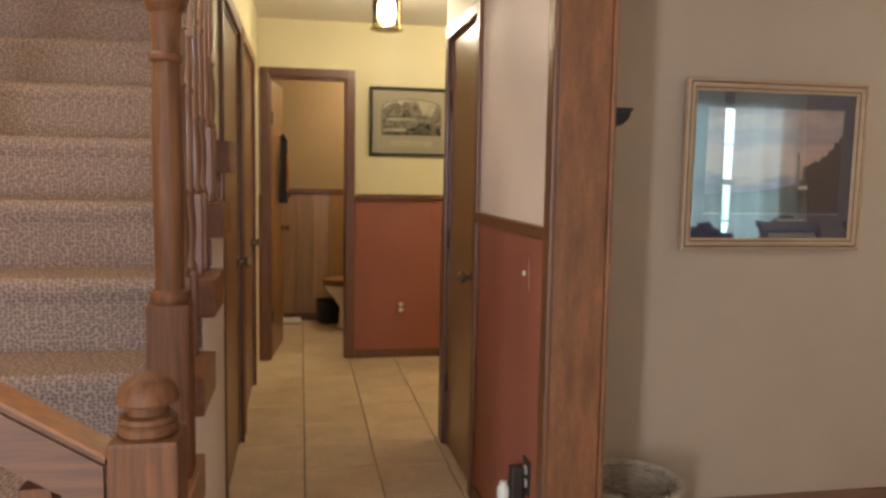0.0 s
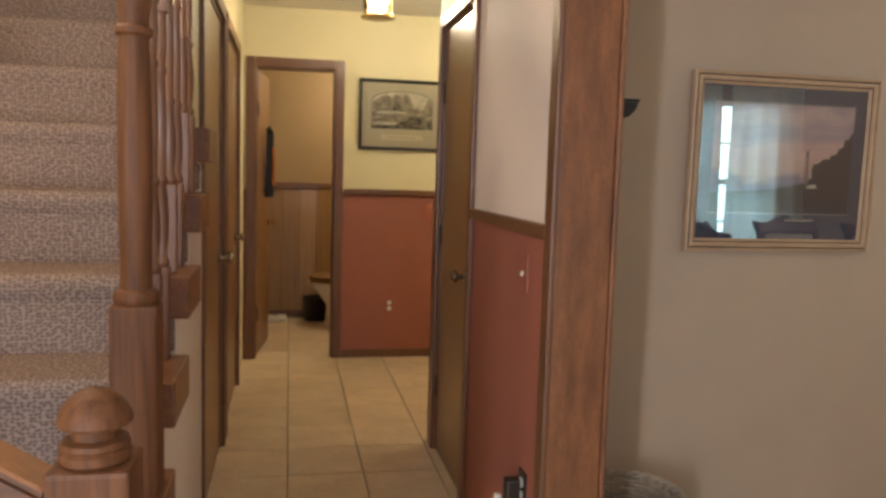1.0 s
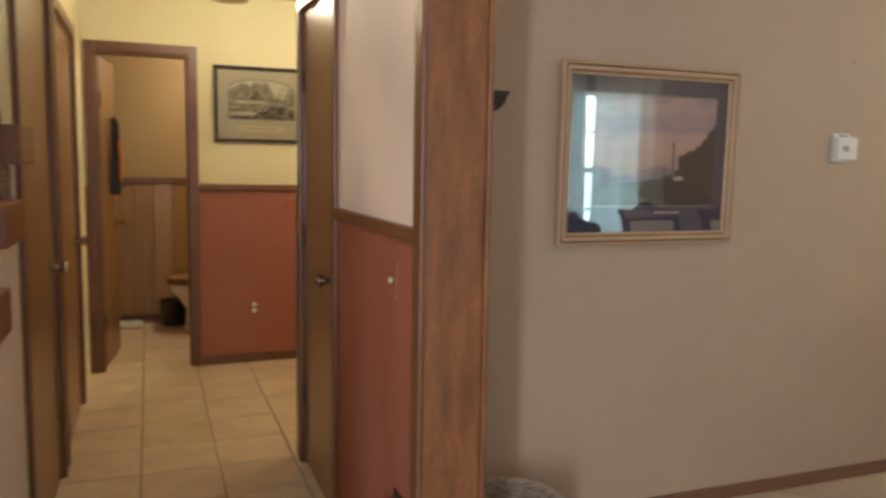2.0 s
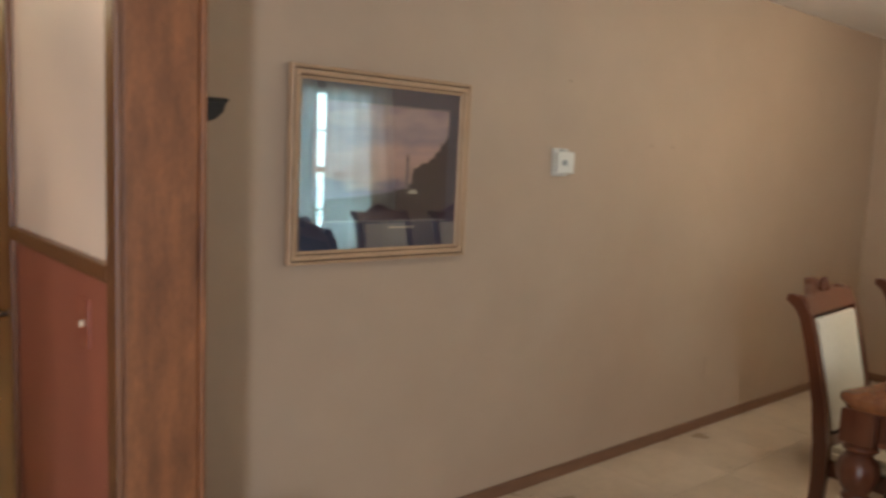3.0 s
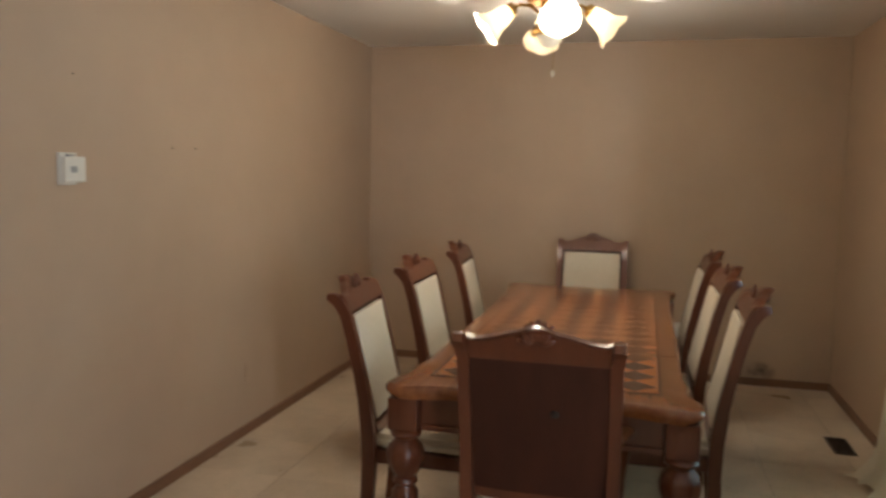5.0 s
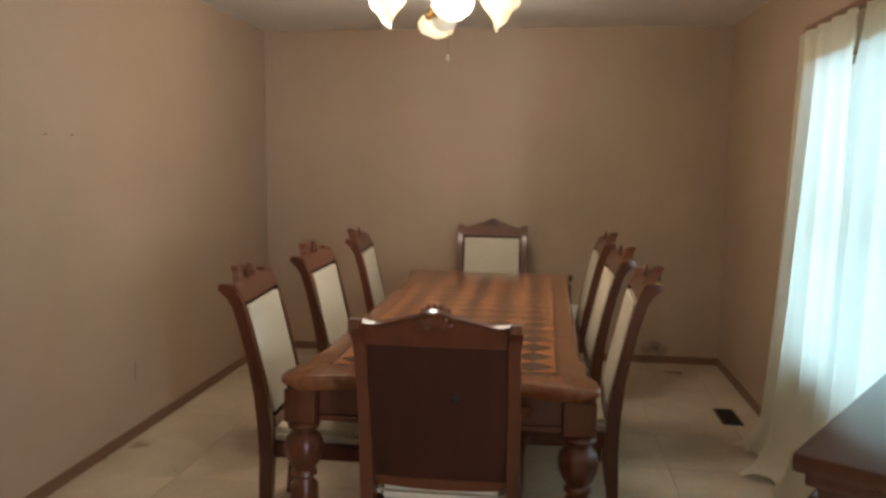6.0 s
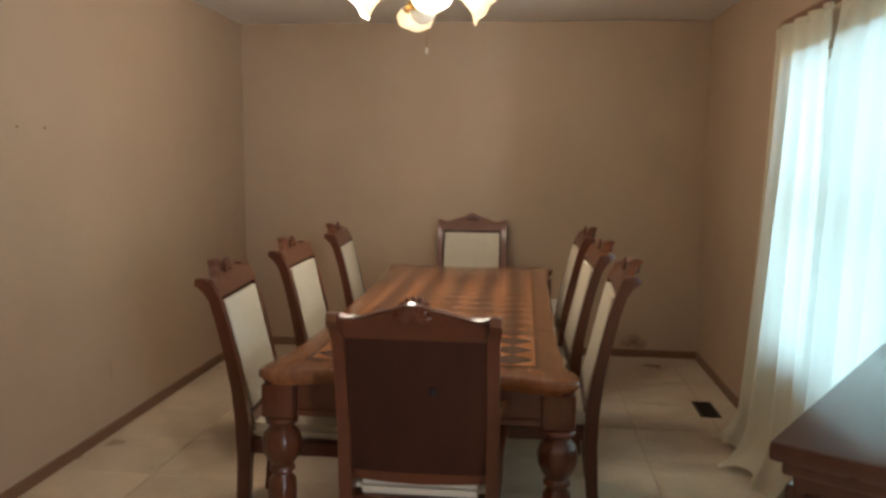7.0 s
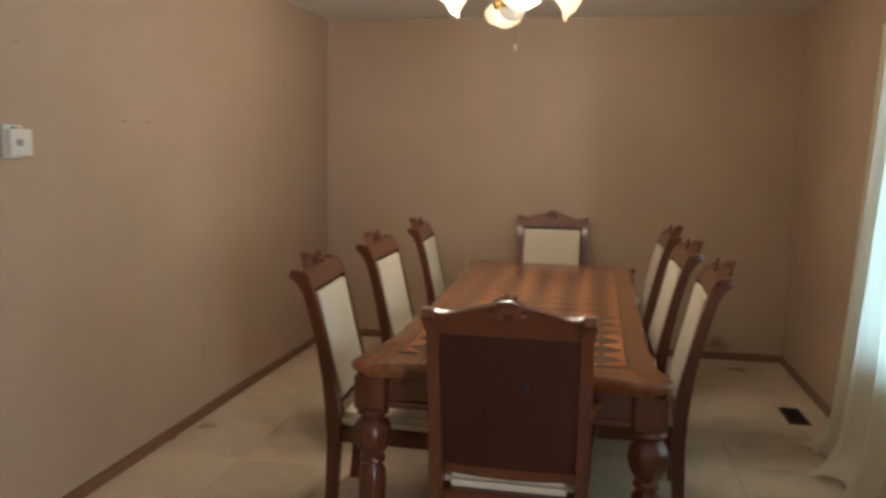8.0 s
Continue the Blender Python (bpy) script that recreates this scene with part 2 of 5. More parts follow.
SAGE = material("sage_mat", (0.50, 0.435, 0.31), 0.85, scale=30, amount=0.8)
PAPER = material("aged_paper", (0.62, 0.54, 0.40), 0.9, scale=20)
GLASS = pane("picture_glass", gloss=6.2)
DULLGLASS = pane("dull_glass", gloss=0.6)
WINDOWGLASS = pane("window_glass", (0.96, 1, 0.98))
CURTAIN = cloth("sheer_curtain", (0.78, 0.67, 0.49), (0.60, 0.70, 0.73), 0.46)
LINTEL = material("white_window_wood", (0.74, 0.73, 0.68), 0.4, scale=6)
SHADEGLASS = cloth("frosted_shade_glass", (0.86, 0.82, 0.74), (0.96, 0.89, 0.75), 0.62)
BULB = glowing("bulb_glass", (1.0, 0.90, 0.72), 40.0)
LAWN = material("garden_green", (0.10, 0.16, 0.05), 0.9, second=(0.05, 0.09, 0.025), scale=3, amount=0.5)

# ---- mesh helpers ----


def part(name, bm, mat, parent=None, label="", smooth=False, at=None, sharp=None):
    bmesh.ops.recalc_face_normals(bm, faces=bm.faces)
    me = bpy.data.meshes.new(name)
    bm.to_mesh(me)
    bm.free()
    for m in (mat if isinstance(mat, (list, tuple)) else [mat]):
        me.materials.append(m)
    if smooth:
        for p in me.polygons:
            p.use_smooth = True
        me.set_sharp_from_angle(angle=radians(sharp or 40))
    ob = new(name, me)
    if parent:
        ob.parent = parent
    if at is not None:
        ob.matrix_basis = at
    if label:
        tagged(ob, label)
    return ob


def again(name, ob, parent, m):
    o = new(name, ob.data)
    o.parent = parent
    o.matrix_basis = m
    return o


def thing(name, label, category, m=None, group="", kind=""):
    o = new(name)
    o.empty_display_size = 0.1
    if m is not None:
        o.matrix_basis = m
    return tagged(o, label, category, group, kind)


def box(x0, x1, y0, y1, z0, z1, bevel=0.0, seg=2, bm=None):
    own = bmesh.new()
    bmesh.ops.create_cube(own, size=1.0, matrix=Matrix.Translation(((x0 + x1) / 2, (y0 + y1) / 2, (z0 + z1) / 2)) @ Matrix.Diagonal((abs(x1 - x0), abs(y1 - y0), abs(z1 - z0), 1)))
    if bevel:
        bmesh.ops.bevel(own, geom=own.edges[:], offset=bevel, segments=seg, affect="EDGES", profile=0.6)
    return join(bm, own) if bm else own


def join(a, b):
    me = bpy.data.meshes.new("tmp")
    b.to_mesh(me)
    b.free()
    a.from_mesh(me)
    bpy.data.meshes.remove(me)
    return a


def lathe(profile, n=20, m=None):
    """profile: (radius, z) from the bottom up, turned round z."""
    bm = bmesh.new()
    rings = []
    for r, z in profile:
        rings.append([bm.verts.new((r * math.cos(2 * math.pi * k / n), r * math.sin(2 * math.pi * k / n), z)) for k in range(n)])
    for a, b in zip(rings, rings[1:]):
        for k in range(n):
            bm.faces.new((a[k], a[(k + 1) % n], b[(k + 1) % n], b[k]))
    bm.faces.new(rings[0][::-1])
    bm.faces.new(rings[-1])
    if m is not None:
        bm.transform(m)
    return bm


def prism(outline, depth, bevel=0.0, m=None):
    """An outline (u, v) in the xz plane, pushed depth along +y."""
    bm = bmesh.new()
    f = bm.faces.new([bm.verts.new((u, 0, v)) for u, v in outline])
    r = bmesh.ops.extrude_face_region(bm, geom=[f])
    bmesh.ops.translate(bm, verts=[v for v in r["geom"] if isinstance(v, bmesh.types.BMVert)], vec=(0, depth, 0))
    if bevel:
        bmesh.ops.recalc_face_normals(bm, faces=bm.faces)
        bmesh.ops.bevel(bm, geom=[e for e in bm.edges if len(e.link_faces) == 2 and e.calc_face_angle(0) > 0.9], offset=bevel, segments=2, affect="EDGES")
    if m is not None:
        bm.transform(m)
    return bm


def sweep(points, sizes, n=8, square=False):
    """A tube (or a four-sided bar) along points; sizes: radius, or (across, along) half widths."""
    bm = bmesh.new()
    pts = [Vector(p) for p in points]
    rings = []
    for i, p in enumerate(pts):
        d = (pts[min(i + 1, len(pts) - 1)] - pts[max(i - 1, 0)]).normalized()
        side = d.cross(Vector((0, 0, 1)) if abs(d.z) < 0.9 else Vector((0, 1, 0))).normalized()
        up = side.cross(d).normalized()
        s = sizes[i] if isinstance(sizes, (list, tuple)) and isinstance(sizes[0], (list, tuple)) else (sizes[i], sizes[i]) if isinstance(sizes, (list, tuple)) else (sizes, sizes)
        if square:
            ring = [(1, 1), (-1, 1), (-1, -1), (1, -1)]
        else:
            ring = [(math.cos(2 * math.pi * k / n), math.sin(2 * math.pi * k / n)) for k in range(n)]
        rings.append([bm.verts.new(p + side * a * s[0] + up * b * s[1]) for a, b in ring])
    k = len(rings[0])
    for a, b in zip(rings, rings[1:]):
        for j in range(k):
            bm.faces.new((a[j], a[(j + 1) % k], b[(j + 1) % k], b[j]))
    bm.faces.new(rings[0][::-1])
    bm.faces.new(rings[-1])
    return bm


def structure(name, bm, mat, label, category="", smooth=False):
    return tagged(part(name, bm, mat, smooth=smooth), label, category or name.split("_")[0], kind="structure")


# ---- the plan ----
H = 2.44            # ceiling
YN, YS = 2.841, -0.583   # dining room, north and south walls
XE = 6.172          # dining room, east wall
XR = 0.72           # hall, east wall's face
XL = -0.298          # hall, west wall's face
YF = 5.684          # hall, far wall's face
RAIL = 1.197        # chair rail

# ---- floors and ceilings ----
floor_d = structure("floor_dining", box(0.86, XE, YS, YN, -0.06, -0.004), STONEGROUT, "large beige stone-look floor tiles with fine joints", "floor")
structure("floor_hall", box(-4.0, 0.86, -1.9, YF + 0.1, -0.06, -0.008), GROUT, "beige tiled hall floor with brown grout joints", "floor")
structure("floor_side", box(0.86, 2.4, 2.98, YF + 0.1, -0.06, -0.008), GROUT, "tiled floor round the hall's corner", "floor")
structure("floor_bath", box(-1.1, 1.3, YF + 0.1, 7.35, -0.06, -0.008), GROUT, "tiled bathroom floor", "floor")
floor_e = structure("floor_entry", box(0.86, 2.2, -1.9, YS, -0.06, -0.004), STONEGROUT, "large beige floor tiles beside the entry", "floor")
structure("ceiling_dining", box(0.80, XE + 0.12, YS - 0.12, YN + 0.07, H, H + 0.1), WHITE, "matt white textured dining room ceiling", "ceiling")
structure("ceiling_hall", box(-4.12, 0.80, -2.0, 7.5, H, H + 0.1), WHITE, "white textured hall ceiling", "ceiling")
structure("ceiling_side", box(0.80, 2.5, YN + 0.07, 7.5, H, H + 0.1), WHITE, "white ceiling round the hall's corner", "ceiling")
structure("ceiling_entry", box(0.80, 2.3, -2.0, YS - 0.12, H, H + 0.1), WHITE, "white entry ceiling", "ceiling")

# ---- walls ----
structure("wall_north", box(0.86, XE + 0.12, YN, YN + 0.13, 0, H), TAN, "tan painted dining room wall with faint scuffs", "wall")
structure("wall_east", box(XE, XE + 0.12, YS - 0.12, YN, 0, H), TAN_STAINED, "tan painted end wall with a dark scuff near the floor", "wall")
WX0, WX1, WZ0, WZ1 = 2.72, 4.12, 0.59, 1.95
bm = box(2.2, WX0, YS - 0.12, YS, 0, H)
box(WX1, XE, YS - 0.12, YS, 0, H, bm=bm)
box(WX0, WX1, YS - 0.12, YS, 0, WZ0, bm=bm)
box(WX0, WX1, YS - 0.12, YS, WZ1, H, bm=bm)
structure("wall_south", bm, TAN, "tan painted wall with the curtained window", "wall")
structure("wall_entry_east", box(2.2, 2.32, -2.0, YS - 0.12, 0, H), TAN, "tan painted entry wall", "wall")
bm = box(-4.0, -1.90, -2.0, -1.88, 0, H)
box(-1.46, 0.35, -2.0, -1.88, 0, H, bm=bm)
box(0.65, 2.2, -2.0, -1.88, 0, H, bm=bm)
box(0.35, 0.65, -2.0, -1.88, 0, 0.45, bm=bm)
box(0.35, 0.65, -2.0, -1.88, 2.2, H, bm=bm)
box(-1.90, -1.46, -2.0, -1.88, 0, 0.45, bm=bm)
box(-1.90, -1.46, -2.0, -1.88, 2.2, H, bm=bm)
structure("wall_entry_south", bm, CREAM, "cream entry wall with two unseen narrow windows", "wall")
structure("wall_stair_north", box(-4.0, XL - 0.12, 5.0, 5.1, 0, H), CREAM, "cream wall above the stairs", "wall")
structure("wall_west", box(-4.12, -4.0, -2.0, 7.5, 0, H), CREAM, "cream wall beyond the stairs", "wall")

# hall's east wall: rose paint above the rail, terracotta below, door opening, stub to the corner
DY0, DY1, DH = 3.145, 3.775, 2.02
YE = 3.90
structure("wall_hall_upper", box(XR, 0.86, 2.16, DY0 - 0.012, RAIL, H), [PINK], "pale rose painted wall above the chair rail", "wall")
structure("wall_hall_lower", box(XR, 0.86, 2.16, DY0 - 0.012, 0, RAIL), [TERRA], "terracotta painted wall below the chair rail", "wall")
bm = box(XR, 0.86, DY1 + 0.012, YE, 0, H)
box(XR, 0.86, DY0 - 0.012, DY1 + 0.012, DH + 0.012, H, bm=bm)
structure("wall_hall_corner", bm, CREAM, "cream wall over the hall door", "wall")
structure("wall_side_south", box(0.86, 2.5, YE - 0.12, YE, 0, H), CREAM, "cream wall round the hall's corner", "wall")
structure("wall_side_east", box(2.4, 2.5, YE, YF, 0, H), CREAM, "cream wall closing the side hall", "wall")

# far wall with the bathroom's opening
OX0, OX1, OH = -0.222, 0.325, 2.04
bm = box(XL - 1.2, OX0, YF, YF + 0.1, RAIL, H)
box(OX1, 2.5, YF, YF + 0.1, RAIL, H, bm=bm)
box(OX0, OX1, YF, YF + 0.1, OH, H, bm=bm)
structure("wall_far_upper", bm, CREAM, "cream painted far wall of the hall", "wall")
bm = box(OX1, 2.5, YF, YF + 0.1, 0, RAIL)
box(XL - 1.2, OX0, YF, YF + 0.1, 0, RAIL, bm=bm)
structure("wall_far_lower", bm, TERRA, "terracotta painted dado of the far wall", "wall")

# hall's west wall with two doors
A0, A1, B0, B1 = 3.06, 3.92, 4.10, 5.00
bm = box(XL - 0.12, XL, 2.66, A0, 0, H)
box(XL - 0.12, XL, A1, B0, 0, H, bm=bm)
box(XL - 0.12, XL, B1, YF, 0, H, bm=bm)
box(XL - 0.12, XL, A0, A1, DH, H, bm=bm)
box(XL - 0.12, XL, B0, B1, DH, H, bm=bm)
structure("wall_hall_west", bm, CREAM, "cream hall wall with two doors", "wall")

# bathroom
structure("wall_bath_back_upper", box(-1.1, 1.3, 7.32, 7.42, 1.2, H), BATHWALL, "tan bathroom wall above the panelling", "wall")
structure("wall_bath_back_lower", box(-1.1, 1.3, 7.335, 7.42, 0, 1.2), BLACK, "panelled lower bathroom wall", "wall")
structure("wall_bath_west", box(-1.2, -1.1, YF + 0.1, 7.42, 0, H), BATHWALL, "tan bathroom side wall", "wall")
structure("wall_bath_east", box(1.3, 1.4, YF + 0.1, 7.42, 0, H), BATHWALL, "tan bathroom wall behind the cistern", "wall")

# ---- trim ----
structure("trim_chair_rail", box(XR - 0.022, XR, 2.18, DY0 - 0.07, RAIL - 0.02, RAIL + 0.02, 0.006), TRIM, "dark stained chair rail", "chair rail")
structure("trim_chair_rail_far", box(0.39, 2.4, YF - 0.022, YF, RAIL - 0.02, RAIL + 0.02, 0.006), TRIM, "dark stained chair rail on the far wall", "chair rail")
structure("trim_chair_rail_bath", box(-1.1, 1.3, 7.295, 7.32, 1.17, 1.22, 0.005), TRIM, "dark stained rail over the panelling", "chair rail")
structure("baseboard_north", box(0.86, XE, YN - 0.014, YN, 0, 0.056, 0.004), BASE, "brown wooden baseboard", "baseboard")
structure("baseboard_east", box(XE - 0.014, XE, YS, YN - 0.016, 0, 0.056, 0.004), BASE, "brown wooden baseboard of the end wall", "baseboard")
structure("baseboard_south", box(2.2, XE - 0.016, YS, YS + 0.014, 0, 0.056, 0.004), BASE, "brown wooden baseboard under the window", "baseboard")
structure("baseboard_far", box(0.39, 2.4, YF - 0.014, YF, 0, 0.06, 0.004), TRIM, "dark stained baseboard of the far wall", "baseboard")
structure("baseboard_hall", box(XR - 0.014, XR, 2.18, DY0 - 0.07, 0, 0.07, 0.004), TRIM, "dark stained baseboard of the hall", "baseboard")
structure("baseboard_bath", box(-1.1, 1.3, 7.30, 7.32, 0, 0.05, 0.004), TRIM, "dark stained bathroom baseboard", "baseboard")

# post that ends the hall wall: jamb board and a casing on the hall's side
bm = box(XR - 0.004, 0.872, 2.125, 2.16, 0, H, 0.004)
structure("trim_post", bm, JAMB, "worn reddish-brown stained jamb board at the opening", "door jamb")
structure("trim_post_casing", box(XR - 0.022, XR - 0.005, 2.118, 2.18, 0, H, 0.006), TRIM, "dark stained casing strip of the opening", "casing")
structure("trim_post_casing_dining", box(0.873, 0.888, 2.118, 2.19, 0, H, 0.005), JAMB, "stained casing strip towards the dining room", "casing")

# ---- door frames, doors ----


def casing(name, label, along, fixed, a0, a1, top, out, w=0.058, th=0.018, depth=0.12, mat=None):
    """A door casing of two legs and a head on the wall face `fixed` (out: +1 or -1, the way that it stands proud), with its jamb liner."""
    mat = mat or TRIM
    t = thing(name, label, "door frame", kind="structure")

    def slab(u0, u1, v0, v1, d0, d1, nm):
        d0, d1 = sorted((d0, d1))
        m = box(u0, u1, d0, d1, v0, v1, 0.004) if along == "x" else box(d0, d1, u0, u1, v0, v1, 0.004)
        part(nm, m, mat, t)
    f1 = fixed + out * th
    slab(a0 - w, a0, 0, top + w, fixed, f1, "casing_leg")
    slab(a1, a1 + w, 0, top + w, fixed, f1, "casing_leg")
    slab(a0 + 0.001, a1 - 0.001, top, top + w, fixed, f1, "casing_head")
    slab(a0 - 0.01, a0 + 0.012, 0, top, fixed - out * depth, fixed - out * 0.001, "jamb")
    slab(a1 - 0.012, a1 + 0.01, 0, top, fixed - out * depth, fixed - out * 0.001, "jamb")
    slab(a0 + 0.013, a1 - 0.013, top - 0.012, top + 0.01, fixed - out * depth, fixed - out * 0.001, "jamb_head")
    return t


def knob(parent, m, mat=NICKEL):
    part("knob", lathe([(0.030, 0), (0.032, 0.004), (0.026, 0.008), (0.011, 0.012), (0.011, 0.030), (0.020, 0.036), (0.027, 0.046), (0.026, 0.058), (0.016, 0.066), (0.002, 0.068)], 16), mat, parent, "rounded metal door knob", smooth=True, at=m)


def hinge(parent, m):
    bm = lathe([(0.006, -0.045), (0.007, -0.045), (0.007, 0.045), (0.004, 0.05)], 8)
    box(-0.014, 0.014, 0.002, 0.006, -0.044, 0.044, bm=bm)
    part("hinge", bm, DARKMETAL, parent, at=m)


casing("door_frame_1", "dark stained wooden casing of the hall door", "y", XR, DY0, DY1, DH, -1)
d = thing("door_1", "closed glossy brown veneered flush door with a metal knob", "door", kind="structure")
part("leaf", box(XR + 0.006, XR + 0.04, DY0 + 0.014, DY1 - 0.014, 0.01, DH - 0.015, 0.002), DOOR, d)
knob(d, pose(XR + 0.006, DY0 + 0.075, 0.93, 0, -90, 0))
for z in (0.32, 1.05, 1.72):
    hinge(d, pose(XR + 0.002, DY1 - 0.008, z, 0, 0, 90))
for i, (a0, a1) in enumerate(((A0, A1), (B0, B1))):
    casing("door_frame_%d" % (i + 2), "dark stained wooden casing in the hall", "y", XL, a0, a1, DH, 1)
    d = thing("door_%d" % (i + 2), "closed brown veneered flush door of the hall", "door", kind="structure")
    part("leaf", box(XL - 0.04, XL - 0.006, a0 + 0.014, a1 - 0.014, 0.01, DH - 0.015, 0.002), DOOR, d)
    knob(d, pose(XL - 0.006, a1 - 0.075, 0.93, 0, 90, 0))
    for z in (0.32, 1.72):
        hinge(d, pose(XL - 0.002, a0 + 0.008, z, 0, 0, 90))
casing("door_frame_4", "dark stained wooden casing of the bathroom door", "x", YF, OX0, OX1, OH, -1, w=0.060)
structure("trim_corner", box(XR - 0.012, XR, YE - 0.075, YE + 0.004, 0, RAIL + 0.02, 0.004), TRIM, "dark stained corner strip of the hall", "corner trim")

# bathroom door, open inwards against the side wall
BD = pose(OX0 + 0.018, YF + 0.105, 0, 0, 0, 83)
d = thing("door_5", "open brown bathroom door with a strap hung on it", "door", BD, kind="structure")
part("leaf", box(0, 0.52, -0.0, 0.035, 0.012, OH - 0.02, 0.002), DOOR, d)
knob(d, pose(0.455, 0, 0.93, 90, 0, 0), BRASS)
part("robe_hook", sweep([(0.42, -0.002, 1.17), (0.42, -0.05, 1.17), (0.42, -0.075, 1.185)], 0.007), BRASS, d, "small brass hook")
for z in (0.3, 1.75):
    hinge(d, pose(-0.002, 0.0, z))
part("strike", box(0.516, 0.522, 0.008, 0.027, 0.88, 0.98), BRASS, d)
tw = thing("hanging_strap", "black strap with an orange stripe hanging on the bathroom door", "strap", BD)
pts = [(0.30, -0.012, 1.62), (0.30, -0.03, 1.65), (0.30, -0.040, 1.60), (0.30, -0.038, 1.35), (0.30, -0.036, 1.13)]
part("strap", sweep(pts, [(0.010, 0.010), (0.012, 0.012), (0.02, 0.026), (0.02, 0.030), (0.02, 0.030)], square=True), BLACK, tw)
part("stripe", sweep([(0.27, -0.070, 1.50), (0.27, -0.074, 1.35), (0.27, -0.070, 1.22)], [(0.012, 0.008)] * 3, square=True), material("orange_webbing", (0.55, 0.17, 0.03), 0.8, scale=60), tw, "orange woven stripe")

# panelling boards of the bathroom
bp = structure("bath_panelling", box(-1.1, 1.3, 7.3205, 7.335, 0.05, 1.18), PANEL, "vertical wood panelling with dark grooves", "panelling")
board = box(-0.0735, 0.0735, 7.309, 7.3195, 0.052, 1.178, 0.003, 1)
first = part("panel", board, PANEL, bp, at=pose(-1.02, 0, 0))
for k in range(1, 15):
    again("panel", first, bp, pose(-1.02 + 0.15 * k, 0, 0))

# ---- bathroom things ----
to = thing("toilet", "white porcelain toilet with a wooden seat", "toilet", pose(0.44, 6.85, 0, 0, 0, 90))
bowl = lathe([(0.11, 0), (0.12, 0.01), (0.10, 0.06), (0.095, 0.18), (0.13, 0.27), (0.18, 0.34), (0.19, 0.385), (0.17, 0.39)], 28)
for v in bowl.verts:
    v.co.y *= 1.28 if v.co.z > 0.2 else 1.1
part("bowl", bowl, PORCELAIN, to, smooth=True)
seat = lathe([(0.19, 0.39), (0.20, 0.397), (0.20, 0.410), (0.19, 0.416)], 28)
lid = lathe([(0.19, 0.418), (0.20, 0.424), (0.198, 0.437), (0.17, 0.442)], 28)
for m_ in (seat, lid):
    for v in m_.verts:
        v.co.y *= 1.26
part("seat", seat, DOOR, to, "glossy wooden toilet seat", smooth=True)
part("lid", lid, DOOR, to, "glossy wooden toilet lid", smooth=True)
part("cistern", box(-0.22, 0.22, -0.43, -0.25, 0.38, 0.74, 0.02), PORCELAIN, to, smooth=True)
part("cistern_lid", box(-0.23, 0.23, -0.44, -0.24, 0.742, 0.775, 0.01), PORCELAIN, to, smooth=True)
# made-up dark bin shape in place of the toilet's shadow
bi = thing("waste_bin", "black bin shape standing in for the shadow beside the toilet", "bin", pose(0.26, 7.12, 0))
part("body", lathe([(0.10, 0), (0.105, 0.004), (0.125, 0.20), (0.13, 0.205), (0.12, 0.205), (0.10, 0.02)], 20), BLACK, bi, smooth=True)
bsx = thing("bathroom_scale", "flat white bathroom scale on the tiled floor", "scale", pose(-0.10, 7.10, 0))
part("platform", box(-0.10, 0.10, -0.11, 0.11, 0.004, 0.035, 0.012), PLASTIC, bsx)
part("dial", lathe([(0.03, 0.0352), (0.03, 0.037)], 16), GREYPL, bsx, at=pose(0, 0.06, 0))

# ---- staircase ----
RISE, RUN, Z0, Y0 = 0.19, 0.245, 0.89, 1.87
SX0, SX1 = -1.45, -0.335
st = thing("staircase", "carpeted staircase with wooden tread ends", "staircase", kind="structure")
for n in range(-2, 9):
    y0, z = Y0 + n * RUN, Z0 + n * RISE
    bm = box(SX0, SX1, y0 + 0.006, y0 + RUN + 0.03, max(0, z - RISE - 0.02), z - 0.026, 0.003)
    prof = [(y0 + RUN + 0.02, z - 0.03), (y0 + 0.004, z - 0.055), (y0 + 0.001, z - 0.042), (y0 - 0.001, z - 0.030), (y0 - 0.001, z - 0.020), (y0 + 0.002, z - 0.008), (y0 + 0.012, z + 0.001), (y0 + 0.035, z + 0.003), (y0 + RUN + 0.02, z + 0.002)]
    join(bm, prism(prof, SX1 - SX0, 0, Matrix(((0, 1, 0, SX0), (1, 0, 0, 0), (0, 0, 1, 0), (0, 0, 0, 1)))))
    part("step", bm, STAIRCARPET, st, "woven oatmeal carpet")
    if n >= -1 and y0 < 2.75:
        e = box(SX1 + 0.006, -0.222, y0 - 0.03, y0 + RUN - 0.022, z - 0.10, z + 0.002, 0.006)
        part("tread_end", e, OAKY, st, "oak-stained tread end")
        part("carpet_edge", box(SX1 - 0.002, -0.258, y0 - 0.008, y0 + 0.05, z - RISE + 0.004, z - 0.102, 0.010), STAIRCARPET, st, "folded carpet edge")
# landing below the lower steps, and the painted skirt wall under the flight
part("landing", box(SX0, SX1, 1.14, Y0 - 2 * RUN + 0.03, 0, Z0 - 3 * RISE, 0.006), STAIRCARPET, st)
outline = [(1.10, 0), (2.66, 0)]
steps = [(2.66, Z0 + 3 * RISE - 0.10)]
for n in (2, 1, 0, -1):
    y0, z = Y0 + n * RUN, Z0 + n * RISE
    steps += [(y0 + RUN, z - 0.102), (y0, z - 0.102)]
steps += [(Y0 - RUN, Z0 - 2 * RISE - 0.1), (1.10, Z0 - 3 * RISE)]
sk = prism(outline + steps, 0.06, 0, Matrix(((0, 1, 0, -0.315), (1, 0, 0, 0), (0, 0, 1, 0), (0, 0, 0, 1))))
